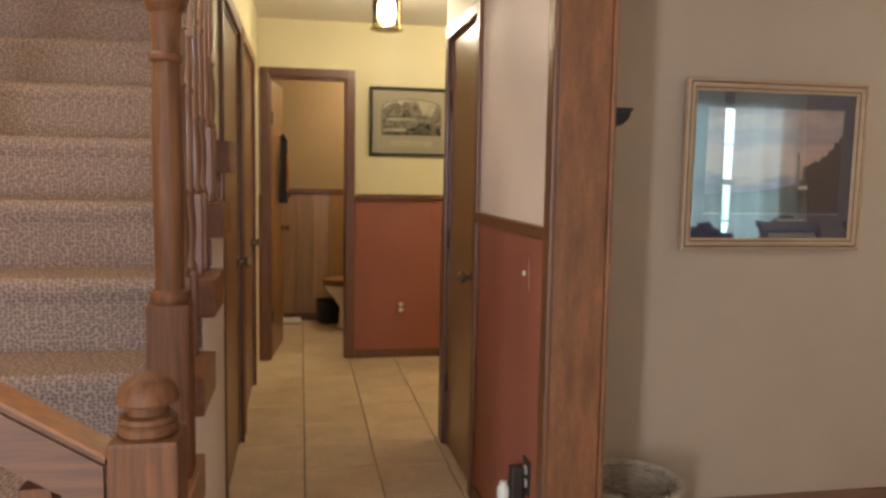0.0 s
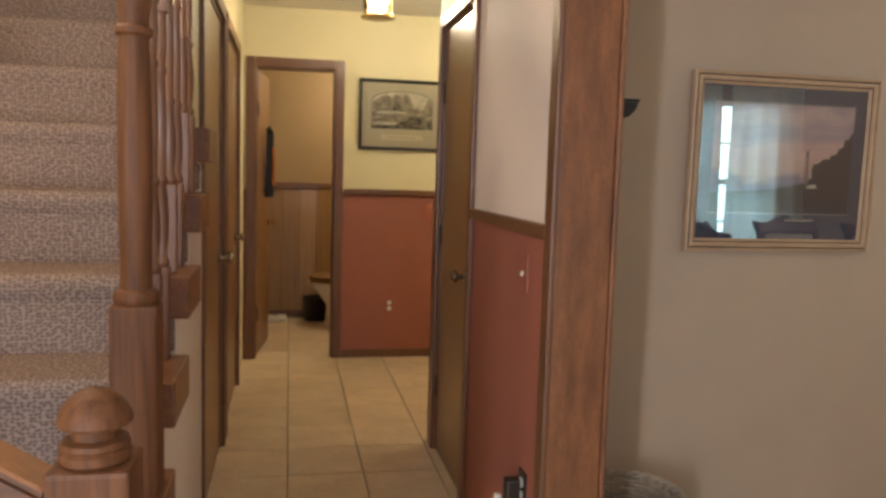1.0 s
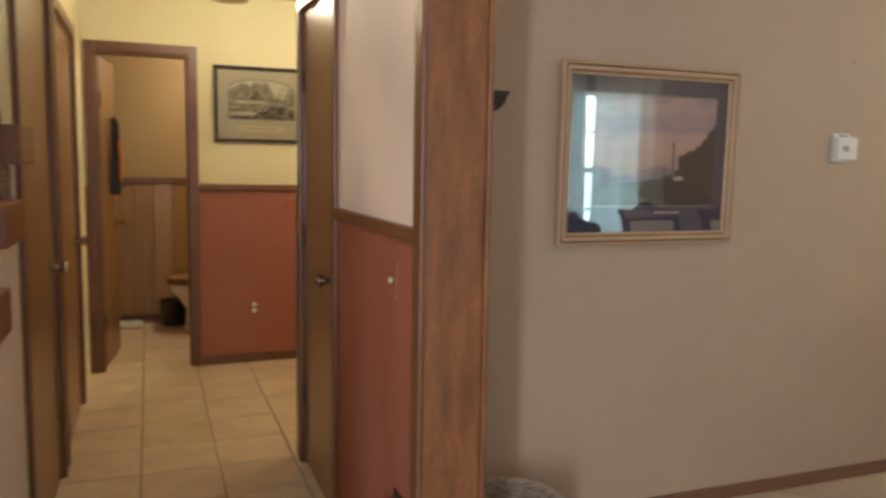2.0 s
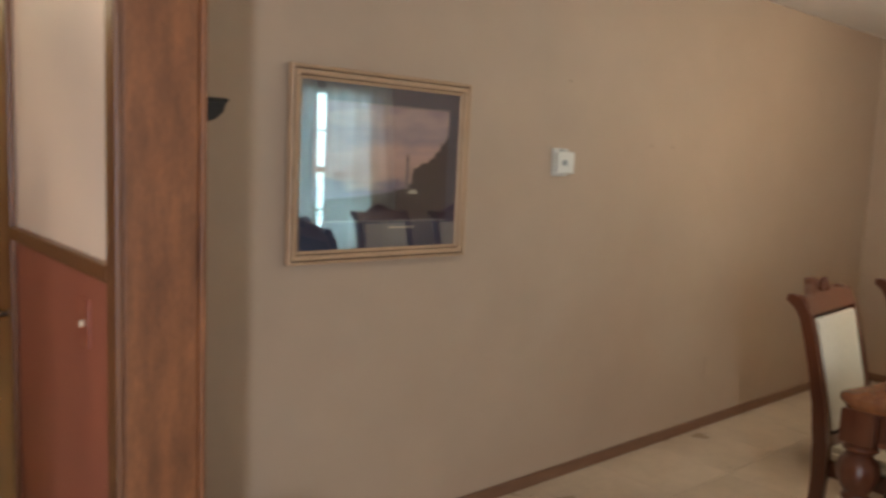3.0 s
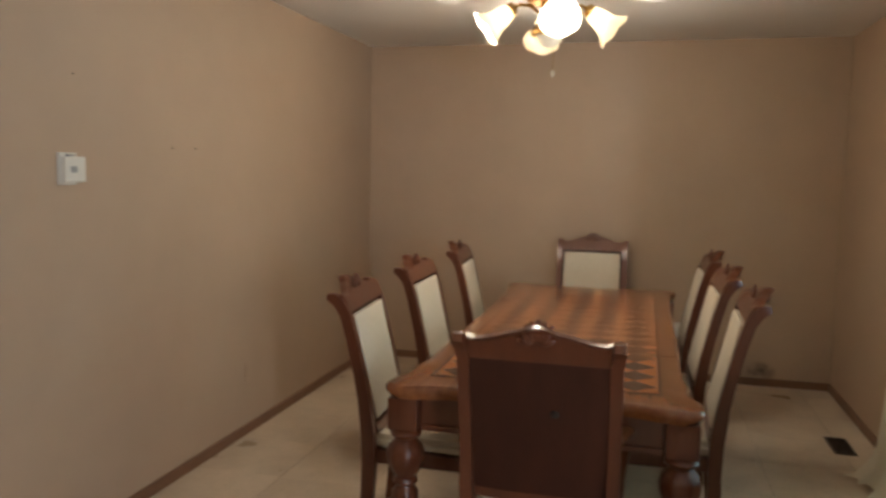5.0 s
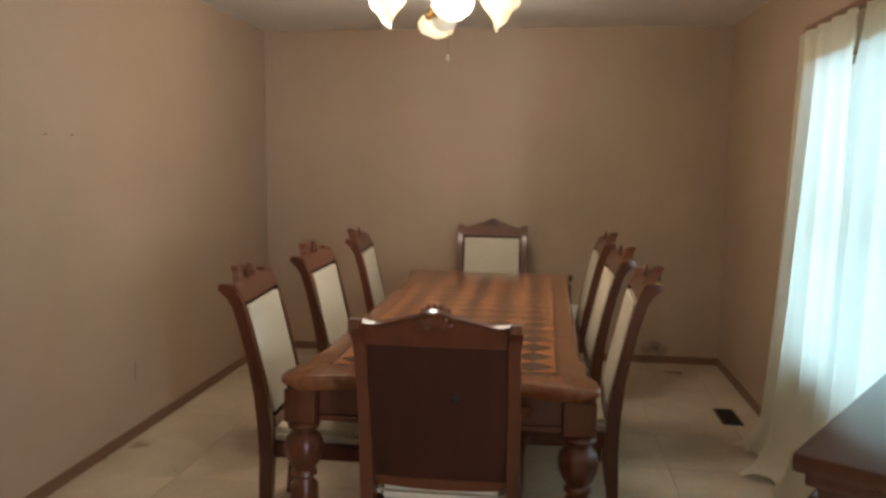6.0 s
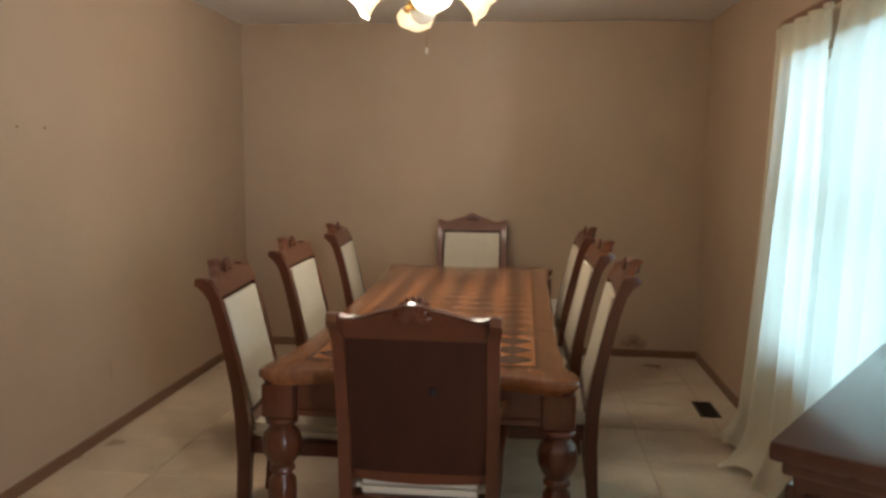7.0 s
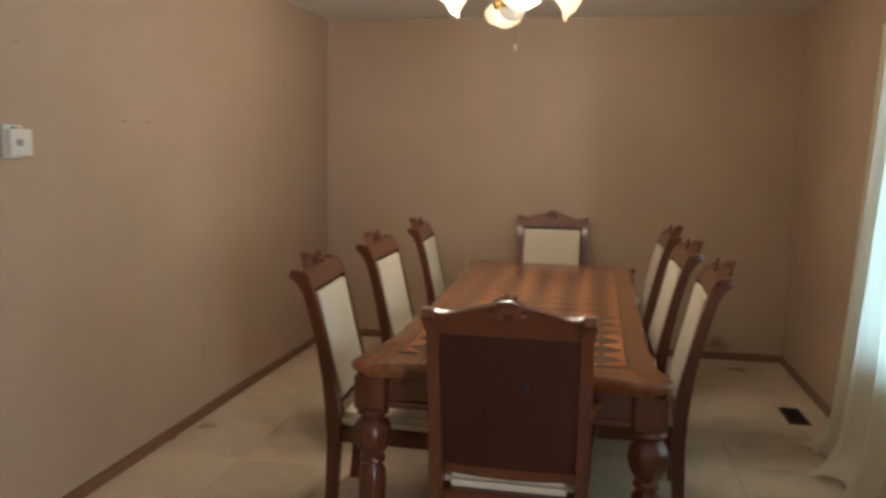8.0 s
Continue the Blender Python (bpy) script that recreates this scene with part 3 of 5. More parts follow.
structure("wall_stair_skirt", sk, OFFWHITE, "off-white painted wall under the stair", "wall")
structure("wall_landing_front", box(SX0, -0.316, 1.10, 1.138, 0, Z0 - 3 * RISE), OFFWHITE, "off-white painted landing front", "wall")
structure("wall_stair_west", box(SX0 - 0.1, SX0, 0.9, 5.0, 0, H), CREAM, "cream painted wall beside the stairs", "wall")

TALL = [(0.040, 1.08), (0.042, 1.085), (0.043, 1.095), (0.040, 1.105), (0.031, 1.11), (0.030, 1.13), (0.031, 1.25), (0.033, 1.36), (0.031, 1.50), (0.028, 1.588), (0.034, 1.594), (0.034, 1.604), (0.028, 1.61), (0.028, 1.63), (0.033, 1.665), (0.032, 1.69), (0.040, 1.70), (0.046, 1.712), (0.046, 1.7195)]
nw = thing("newel_post", "tall turned oak-stained newel post of the stair", "newel post", pose(-0.278, 1.735, 0))
part("base_block", box(-0.044, 0.044, -0.044, 0.044, 0.60, 1.08, 0.006), NEWEL, nw)
part("turned_shaft", lathe(TALL, 24), NEWEL, nw, smooth=True)
part("top_block", box(-0.044, 0.044, -0.044, 0.044, 1.72, 2.02, 0.006), NEWEL, nw)
part("cap", lathe([(0.03, 2.02), (0.05, 2.03), (0.05, 2.045), (0.03, 2.06), (0.045, 2.09), (0.03, 2.12), (0.004, 2.13)], 20), NEWEL, nw, smooth=True)
b2 = thing("newel_post", "short oak-stained newel post with a rounded cap", "newel post", pose(-0.205, 1.085, 0))
part("base_block", box(-0.045, 0.045, -0.045, 0.045, 0, 1.008, 0.006), NEWEL, b2)
part("cap", lathe([(0.036, 1.008), (0.040, 1.012), (0.040, 1.021), (0.036, 1.025), (0.039, 1.028), (0.037, 1.034), (0.027, 1.037), (0.027, 1.049), (0.030, 1.050), (0.039, 1.0515), (0.0415, 1.055), (0.0405, 1.062), (0.036, 1.073), (0.028, 1.083), (0.016, 1.091), (0.002, 1.094)], 28), NEWEL, b2, "rounded turned cap", smooth=True)

SP = [(0.013, 0.22), (0.017, 0.225), (0.017, 0.235), (0.012, 0.245), (0.016, 0.30), (0.0165, 0.34), (0.011, 0.41), (0.015, 0.417), (0.015, 0.425), (0.011, 0.432), (0.0125, 0.55), (0.010, 0.66), (0.014, 0.667), (0.014, 0.675), (0.010, 0.682), (0.015, 0.74), (0.011, 0.80)]


def baluster(x, y, z, top, label):
    t = thing("baluster", label, "baluster", pose(x, y, z), group="stair balusters")
    part("foot_block", box(-0.018, 0.018, -0.018, 0.018, 0.0, 0.22, 0.003), OAK, t)
    part("spindle", lathe(SP, 12), OAK, t, smooth=True)
    part("top_block", box(-0.016, 0.016, -0.016, 0.016, 0.80, top, 0.003), OAK, t)
    return t


for n in range(0, 4):
    for f in (0.055, 0.175):
        y, z = Y0 + n * RUN + f, Z0 + n * RISE + 0.003
        if y > 2.6 or y < 1.82:
            continue
        baluster(-0.278, y, z, 0.84 + f * 0.7, "turned oak-stained stair baluster")
hr = thing("handrail", "oak-stained handrail of the upper stair", "handrail")
pA, pB = Vector((-0.278, 1.79, 1.86)), Vector((-0.278, 2.655, 1.86 + 0.865 * RISE / RUN))
part("rail", sweep([pA, pB], [(0.03, 0.033)] * 2, square=True), OAKY, hr)
RAILWOOD = material("worn_oak_rail", (0.19, 0.076, 0.028), 0.55, second=(0.075, 0.028, 0.011), scale=6, stretch=(0.8, 16, 16), amount=0.5, bump=0.15, bump_scale=60, coat=0.05)
hr2 = thing("handrail", "thick oak-stained handrail rising from the short newel", "handrail")
K = 0.62
part("rail", prism([(0, 0.898), (0, 0.978), (-0.95, 0.978 + 0.95 * K), (-0.95, 0.898 + 0.95 * K)], 0.066, 0.006, pose(-0.2505, 1.052, 0)), RAILWOOD, hr2, smooth=True)
# worn rail top; the warm light from above is put into its colour
RAILTOP = material("worn_lit_oak", (0.44, 0.175, 0.055), 0.45, second=(0.23, 0.085, 0.028), scale=5, stretch=(0.8, 14, 14), amount=0.5, bump=0.12, bump_scale=60, coat=0.1)
part("worn_top", prism([(-0.002, 0.981), (-0.002, 0.987), (-0.949, 0.987 + 0.949 * K), (-0.949, 0.981 + 0.949 * K)], 0.062, 0.002, pose(-0.2505, 1.054, 0)), RAILTOP, hr2, "worn top, coloured lighter orange as lit from above")
for x in (-0.345, -0.47, -0.595):
    t = thing("baluster", "square oak-stained baluster under the lower handrail", "baluster", pose(x, 1.085, 0), group="lower balusters")
    part("bar", box(-0.021, 0.021, -0.021, 0.021, 0.0, 0.900 + (-0.252 - x) * K - 0.014, 0.002), NEWEL, t)
t = thing("newel_post", "square oak-stained newel beside the lower stair", "newel post", pose(-1.245, 1.085, 0))
part("base_block", box(-0.045, 0.045, -0.045, 0.045, 0, 1.65, 0.006), OAK, t)
part("cap", lathe([(0.036, 1.65), (0.042, 1.66), (0.03, 1.675), (0.039, 1.71), (0.02, 1.74), (0.002, 1.745)], 20), OAK, t, smooth=True)

# ---- pictures ----


def mitred(w, h, profile, mat, parent, name="frame"):
    """A picture frame in the xz plane, facing -y. profile: (inset from the outer edge, proud)."""
    bm = bmesh.new()
    rings = []
    for i, p in profile:
        rings.append([bm.verts.new((sx * (w / 2 - i), -p, sz * (h / 2 - i))) for sx, sz in ((-1, -1), (1, -1), (1, 1), (-1, 1))])
    for a, b in zip(rings, rings[1:]):
        for k in range(4):
            bm.faces.new((a[k], a[(k + 1) % 4], b[(k + 1) % 4], b[k]))
    return part(name, bm, mat, parent)


pw, ph = 0.786, 0.668
pic = thing("framed_picture", "framed sunset print with a lighthouse behind glass, gilt wooden frame", "picture", pose(1.853, YN - 0.016, 1.422, 0.6, 0, 0))
mitred(pw, ph, [(0.004, 0.0), (0.0, 0.012), (0.003, 0.026), (0.010, 0.030), (0.013, 0.024), (0.018, 0.024), (0.021, 0.030), (0.030, 0.029), (0.034, 0.021), (0.038, 0.020), (0.0475, 0.0110)], GILT, pic)
for ins in (0.0155, 0.0355):
    mitred(pw, ph, [(ins - 0.0028, 0.0232 if ins < 0.02 else 0.0205), (ins - 0.0026, 0.0246 if ins < 0.02 else 0.0212), (ins + 0.0026, 0.0246 if ins < 0.02 else 0.0212), (ins + 0.0028, 0.0232 if ins < 0.02 else 0.0200)], GILTDARK, pic, "groove")
part("backing", box(-pw / 2 + 0.012, pw / 2 - 0.012, 0.0, 0.012, -ph / 2 + 0.012, ph / 2 - 0.012), BASE, pic, "brown backing board")
part("mat", box(-pw / 2 + 0.044, pw / 2 - 0.044, -0.006, -0.001, -ph / 2 + 0.044, ph / 2 - 0.044), NAVY, pic, "dark navy mat board")
# the print: sky bands, sea, headland and lighthouse as thin flat inks
iw0, iw1, ih0, ih1 = -0.293, 0.298, -0.187, 0.222


def ink(name, pts, mat, level, label=""):
    bm = bmesh.new()
    bm.faces.new([bm.verts.new((u, -0.0062 - level * 0.0004, v)) for u, v in pts])
    return part(name, bm, mat, pic, label)


SUNSET = bpy.data.materials.new("sunset_print")
SUNSET.use_nodes = True
n_, l_ = SUNSET.node_tree.nodes, SUNSET.node_tree.links
tc_, mp_, nz_, rp_, sp_, ad_ = n_.new("ShaderNodeTexCoord"), n_.new("ShaderNodeMapping"), n_.new("ShaderNodeTexNoise"), n_.new("ShaderNodeValToRGB"), n_.new("ShaderNodeSeparateXYZ"), n_.new("ShaderNodeMath")
mp_.inputs["Scale"].default_value = (2.2, 1, 9)
nz_.inputs["Scale"].default_value, nz_.inputs["Detail"].default_value = 2.4, 5
l_.new(tc_.outputs["Object"], mp_.inputs[0])
l_.new(mp_.outputs[0], nz_.inputs["Vector"])
l_.new(tc_.outputs["Object"], sp_.inputs[0])
ad_.operation = "MULTIPLY_ADD"
ad_.inputs[1].default_value = 0.22
l_.new(nz_.outputs["Fac"], ad_.inputs[0])
l_.new(sp_.outputs["Z"], ad_.inputs[2])
mr_ = n_.new("ShaderNodeMapRange")
mr_.inputs["From Min"].default_value, mr_.inputs["From Max"].default_value = -0.06, 0.33
l_.new(ad_.outputs[0], mr_.inputs["Value"])
l_.new(mr_.outputs[0], rp_.inputs[0])
cr = rp_.color_ramp
cr.elements[0].color, cr.elements[1].color = (0.11, 0.11, 0.17, 1), (0.33, 0.23, 0.24, 1)
for p_, c_ in ((0.26, (0.18, 0.15, 0.20, 1)), (0.36, (0.48, 0.30, 0.23, 1)), (0.56, (0.54, 0.34, 0.27, 1)), (0.74, (0.32, 0.24, 0.25, 1)), (0.9, (0.47, 0.33, 0.28, 1))):
    el = cr.elements.new(p_)
    el.color = c_
l_.new(rp_.outputs[0], n_["Principled BSDF"].inputs["Base Color"])
n_["Principled BSDF"].inputs["Roughness"].default_value = 0.8
DIMINK = material("dim_ink", (0.21, 0.16, 0.15), 0.8, scale=20)
INKDARK = material("dark_ink", (0.022, 0.022, 0.032), 0.8, scale=20)
ink("sunset_print", [(iw0, ih0), (iw1, ih0), (iw1, ih1), (iw0, ih1)], SUNSET, 1, "sunset sky over a dim sea")
ink("headland", [(iw1 - 0.0005, ih0 + 0.001), (iw1 - 0.0005, 0.125), (0.288, 0.120), (0.280, 0.098), (0.266, 0.104), (0.258, 0.070), (0.240, 0.066), (0.232, 0.044), (0.212, 0.040), (0.20, 0.022), (0.18, 0.026), (0.155, 0.006), (0.135, 0.004), (0.128, -0.02), (0.132, -0.05), (0.09, -0.072), (0.03, -0.086), (-0.06, -0.098), (iw0 + 0.0005, -0.115), (iw0 + 0.0005, ih0 + 0.001)], INKDARK, 2, "dark headland silhouette")
ink("lighthouse", [(0.098, -0.075), (0.118, -0.075), (0.113, 0.030), (0.102, 0.030)], DIMINK, 3, "dim lighthouse")
ink("lantern_room", [(0.100, 0.031), (0.113, 0.031), (0.109, 0.055), (0.104, 0.055)], INKDARK, 3)
ink("surf", [(0.108, -0.090), (0.158, -0.090), (0.150, -0.074), (0.118, -0.078)], PAPER, 4, "pale surf")
for z0 in (ih0 - 0.004, ih1 + 0.002):
    ink("mat_line", [(iw0 - 0.004, z0), (iw1 + 0.004, z0), (iw1 + 0.004, z0 + 0.002), (iw0 - 0.004, z0 + 0.002)], SAGE, 1)
ink("caption_bar", [(0.03, ih0 - 0.030), (0.15, ih0 - 0.030), (0.15, ih0 - 0.024), (0.03, ih0 - 0.024)], SAGE, 1, "small unreadable caption bar")
gq = bmesh.new()
gw, gh = pw / 2 - 0.046, ph / 2 - 0.046
gq.faces.new([gq.verts.new((u, -0.0095, v)) for u, v in ((-gw, -gh), (gw, -gh), (gw, gh), (-gw, gh))])
pg = part("glass", gq, GLASS, pic, "clear reflecting glass")
pg.visible_shadow = False

hw, hh = 0.62, 0.497
hp = thing("framed_picture", "black framed sepia landscape print with an arched top and sage mat", "picture", pose(0.486 + hw / 2, YF - 0.003, 1.744))
mitred(hw, hh, [(0.002, 0.0), (0.0, 0.018), (0.004, 0.022), (0.018, 0.020), (0.024, 0.010), (0.024, 0.002)], BLACK, hp)
part("mat", box(-hw / 2 + 0.023, hw / 2 - 0.023, -0.006, -0.001, -hh / 2 + 0.023, hh / 2 - 0.023), SAGE, hp, "sage green mat board")
SEPIA = material("sepia_print", (0.20, 0.17, 0.125), 0.85, second=(0.012, 0.011, 0.010), scale=22, stretch=(1, 1, 2.2), amount=0.16)
SEPIASKY = material("sepia_sky", (0.66, 0.60, 0.46), 0.85, second=(0.34, 0.30, 0.22), scale=10, amount=0.4)
arch = [(-0.215, -0.095), (0.215, -0.095), (0.215, 0.10)] + [(0.215 * math.cos(a), 0.10 + 0.065 * math.sin(a)) for a in [math.pi * k / 14 for k in range(1, 14)]] + [(-0.215, 0.10)]
part("print_border", prism([(u * 1.02, v * 1.02 + 0.0) for u, v in arch], 0.0004, 0, pose(0, -0.0064, 0)), INKDARK, hp, "thin dark border line")
part("sky_print", prism(arch, 0.0006, 0, pose(0, -0.0068, 0)), SEPIASKY, hp, "sepia engraved sky")
SEPIAMID = material("sepia_midtone", (0.36, 0.31, 0.225), 0.85, second=(0.10, 0.085, 0.065), scale=26, stretch=(1, 1, 1.6), amount=0.3)
woods = [(-0.213, -0.094), (0.213, -0.094), (0.213, 0.10), (0.185, 0.125), (0.165, 0.08), (0.14, 0.04), (0.11, 0.06), (0.085, 0.05), (0.065, 0.085), (0.05, 0.135), (0.02, 0.150), (0.0, 0.12), (-0.02, 0.14), (-0.05, 0.148), (-0.075, 0.12), (-0.11, 0.14), (-0.15, 0.13), (-0.18, 0.11), (-0.213, 0.09)]
part("woods_print", prism(woods, 0.0006, 0, pose(0, -0.0076, 0)), SEPIAMID, hp, "soft engraved woods")
for zz, x0, x1 in ((0.018, -0.19, 0.03), (-0.058, -0.205, -0.03)):
    part("water_print", prism([(x0, zz - 0.010), (x1, zz - 0.007), (x1 - 0.01, zz + 0.008), (x0 + 0.02, zz + 0.011)], 0.0005, 0, pose(0, -0.0082, 0)), SEPIASKY, hp, "pale stretch of water")
bank = [(-0.213, -0.094), (0.213, -0.094), (0.213, -0.02), (0.17, -0.03), (0.14, 0.005), (0.10, -0.015), (0.06, 0.01), (0.03, -0.04), (-0.02, -0.045), (-0.06, -0.075), (-0.213, -0.080)]
part("bank_print", prism(bank, 0.0005, 0, pose(0, -0.0083, 0)), SEPIA, hp, "dark engraved bank")
pine = [(-0.075, 0.03), (-0.065, 0.085), (-0.055, 0.12), (-0.045, 0.085), (-0.03, 0.095), (-0.012, 0.06), (0.0, 0.03)]
part("pine_print", prism(pine, 0.0005, 0, pose(0, -0.0083, 0)), SEPIA, hp, "dark engraved pines")
part("title_plate", box(-0.15, 0.15, -0.0072, -0.0062, -0.175, -0.135), PAPER, hp, "cream title plate")
part("title_bar", box(-0.10, 0.10, -0.0078, -0.0073, -0.158, -0.155), SEPIAMID, hp, "unreadable title bar")
part("glass", box(-hw / 2 + 0.0245, hw / 2 - 0.0245, -0.0115, -0.0095, -hh / 2 + 0.0245, hh / 2 - 0.0245), DULLGLASS, hp, "clear glass")

# ---- small wall things ----
th = thing("thermostat", "white square wall thermostat with a small display", "thermostat", pose(2.823, YN, 1.471))
part("back_plate", box(-0.052, 0.040, -0.012, 0, -0.058, 0.062, 0.004), PLASTIC, th)
part("cover", box(-0.046, 0.062, -0.034, -0.0125, -0.048, 0.048, 0.006), PLASTIC, th)
part("display", box(-0.02, 0.014, -0.0355, -0.0343, -0.012, 0.012), GREYPL, th, "small grey display")
part("latch", box(-0.022, 0.006, -0.030, -0.0125, 0.0485, 0.056), GREYPL, th)


def cover_plate(name, label, m, mat, holes=2, category="outlet"):
    t = thing(name, label, category, m)
    part("plate", box(-0.036, 0.036, -0.006, 0, -0.058, 0.058, 0.003), mat, t)
    for k in range(holes):
        z = 0.021 - 0.042 * k
        part("socket", lathe([(0.016, 0), (0.017, 0.002), (0.015, 0.003)], 14, pose(0, -0.006, z, 90, 0, 0)), LINTEL if mat is PLASTIC else TAN if mat is TAN else PLASTIC, t)
    return t


cover_plate("wall_outlet", "terracotta painted outlet cover with white sockets on the far wall", pose(0.733, YF, 0.379), RUSTPL)
cover_plate("wall_outlet", "tan painted outlet cover low on the dining room wall", pose(4.19, YN, 0.35), TAN)
cover_plate("wall_outlet", "ivory outlet cover on the end wall", pose(XE, 0.47, 0.36, 0, 0, -90), PLASTIC)
sw = thing("light_switch", "terracotta painted light switch plate with a pale toggle", "switch", pose(XR, 2.40, 1.055, 0, 0, -90))
part("plate", box(-0.036, 0.036, -0.006, 0, -0.058, 0.058, 0.003), RUSTPL, sw)
part("toggle", box(-0.005, 0.005, -0.016, -0.0062, -0.010, 0.006, 0.002), PAPER, sw, "ivory toggle")
sw2 = thing("light_switch", "terracotta painted blank plate on the far wall", "switch", pose(0.99, YF, 1.06))
part("plate", box(-0.036, 0.036, -0.006, 0, -0.058, 0.058, 0.003), RUSTPL, sw2)
cover_plate("wall_outlet", "dark outlet cover beside the stained jamb", pose(XR, 2.335, 0.40, 0, 0, -90), DARKMETAL)
af = thing("air_freshener", "small plug-in air freshener with a white bottle", "air freshener", pose(XR - 0.0095, 2.35, 0.375, 0, 0, -90))
part("plug_body", box(-0.022, 0.022, -0.045, 0, -0.055, 0.055, 0.008), DARKMETAL, af)
part("bottle", lathe([(0.018, -0.07), (0.020, -0.065), (0.020, -0.015), (0.012, -0.005), (0.012, 0.006)], 14), PLASTIC, af, "white refill bottle", smooth=True, at=pose(0, -0.066, 0.0))
# two nails; the third dot stands for a faint stain above the thermostat
for x, z, r in ((3.487, 1.572, 0.004), (3.678, 1.574, 0.004), (2.86, 1.83, 0.003)):
    nl = thing("nail", "small dark nail or dot for a stain on the painted wall", "nail", pose(x, YN, z))
    part("nail_head", lathe([(0.001, 0), (0.0015, 0.008), (r, 0.009), (r, 0.011)], 8, pose(0, 0, 0, 90, 0, 0)), DARKMETAL, nl)
sh = thing("wall_shelf", "small dark wooden wall shelf with a curved underside", "shelf", pose(0.86, 2.37, 1.535))
part("board", prism([(0.0, 0.03), (0.19, 0.045), (0.192, 0.055), (0.0, 0.055)], 0.38, 0.002), BLACK, sh)
part("bracket", prism([(0.0, -0.018), (0.12, -0.012), (0.160, 0.002), (0.180, 0.020), (0.1895, 0.0446), (0.0, 0.0298)], 0.36, 0.0, pose(0, 0.01, 0)), BLACK, sh)

# floor register
vt = thing("floor_vent", "dark brown metal floor vent set in the tiled floor", "vent", pose(4.965, -0.385, 0.0))
bm = box(-0.14, 0.14, -0.058, -0.044, 0, 0.006, 0.002)
box(-0.14, 0.14, 0.044, 0.058, 0, 0.006, 0.002, bm=bm)
box(-0.14, -0.126, -0.0435, 0.0435, 0, 0.006, bm=bm)
box(0.126, 0.14, -0.0435, 0.0435, 0, 0.006, bm=bm)
part("frame", bm, DARKMETAL, vt)
part("backing", box(-0.125, 0.125, -0.043, 0.043, 0.0005, 0.0015), BLACK, vt)
s0 = None
for k in range(14):
    x = -0.117 + 0.018 * k
    if s0 is None:
        s0 = part("slat", box(-0.003, 0.003, -0.0432, 0.0432, 0.0018, 0.005), DARKMETAL, vt, at=pose(x, 0, 0))
    else:
        again("slat", s0, vt, pose(x, 0, 0))

# ---- wicker basket ----
bk = thing("wicker_basket", "round whitewashed wicker basket standing by the wall", "basket", pose(1.12, 2.46, 0) @ Matrix.Diagonal((1.14, 1.14, 0.90, 1)))
part("base", lathe([(0.115, 0), (0.12, 0.004), (0.12, 0.014), (0.115, 0.018)], 28), WICKER, bk)
for k in range(22):
    a = 2 * math.pi * k / 22
    pts = [((0.122 + 0.034 * s) * math.cos(a), (0.122 + 0.034 * s) * math.sin(a), 0.01 + 0.33 * s) for s in (0, 0.33, 0.66, 1)]
    part("stake", sweep(pts, 0.0045, 6), WICKER, bk)
for r in range(20):
    z = 0.022 + 0.0158 * r
    rad = 0.122 + 0.034 * z / 0.34
    pts = []
    for k in range(67):
        a = 2 * math.pi * k / 66
        q = rad + 0.007 * math.cos(11 * a + math.pi * r)
        pts.append((q * math.cos(a), q * math.sin(a), z))
    part("weaver", sweep(pts, (0.0065), 6), WICKER, bk, smooth=True)
for ph_ in (0, math.pi):
    pts = [((0.158 + 0.008 * math.cos(14 * a + ph_)) * math.cos(a), (0.158 + 0.008 * math.cos(14 * a + ph_)) * math.sin(a), 0.345 + 0.008 * math.sin(14 * a + ph_)) for a in [2 * math.pi * k / 112 for k in range(113)]]
    part("rim", sweep(pts, 0.0085, 6), WICKER, bk, "braided rim", smooth=True)

# ---- added ceiling lamp over the stairs, unseen, for the warm light from above ----
el = thing("ceiling_lamp", "added flush frosted glass ceiling lamp, unseen, over the stairs", "ceiling lamp", pose(-0.85, 1.80, 0))
part("canopy", lathe([(0.13, 2.415), (0.14, 2.42), (0.14, H)], 24), BRASS, el, smooth=True)
part("glass_dome", lathe([(0.02, 2.345), (0.07, 2.352), (0.11, 2.375), (0.13, 2.414)], 24), SHADEGLASS, el, "frosted glass dome", smooth=True)
el2 = copy_thing(el, pose(1.75, 4.75, 0))
tagged(el2, "flush frosted glass ceiling lamp round the hall's corner")

# ---- dining table ----


def table_outline(lx, ly, sway, r):
    """Long sides and ends bow in between lobed corners."""
    def ease(a, b, x):
        x = min(1, max(0, (x - a) / (b - a)))
        return x * x * (3 - 2 * x)
    pts = []
    for cx, cy, q in ((1, -1, -90), (1, 1, 0), (-1, 1, 90), (-1, -1, 180)):
        for k in range(7):
            a = radians(q + 15 * k)
            pts.append((cx * (lx - r) + r * math.cos(a), cy * (ly - r) + r * math.sin(a)))
        half = (ly if q in (-90, 90) else lx) - r
        n = 24 if q in (-90, 90) else 60
        for k in range(1, n):
            s = -1 + 2 * k / n
            away = (1 - abs(s)) * half
            inn = sway * ease(0.0, 0.20, away) - 0.016 * math.exp(-((away - 0.24) / 0.07) ** 2)
            if q == -90:
                pts.append((lx - inn, s * (ly - r)))
            elif q == 0:
                pts.append((-s * (lx - r), ly - inn))
            elif q == 90:
                pts.append((-lx + inn, -s * (ly - r)))
            else:
                pts.append((s * (lx - r), -ly + inn))
    return pts


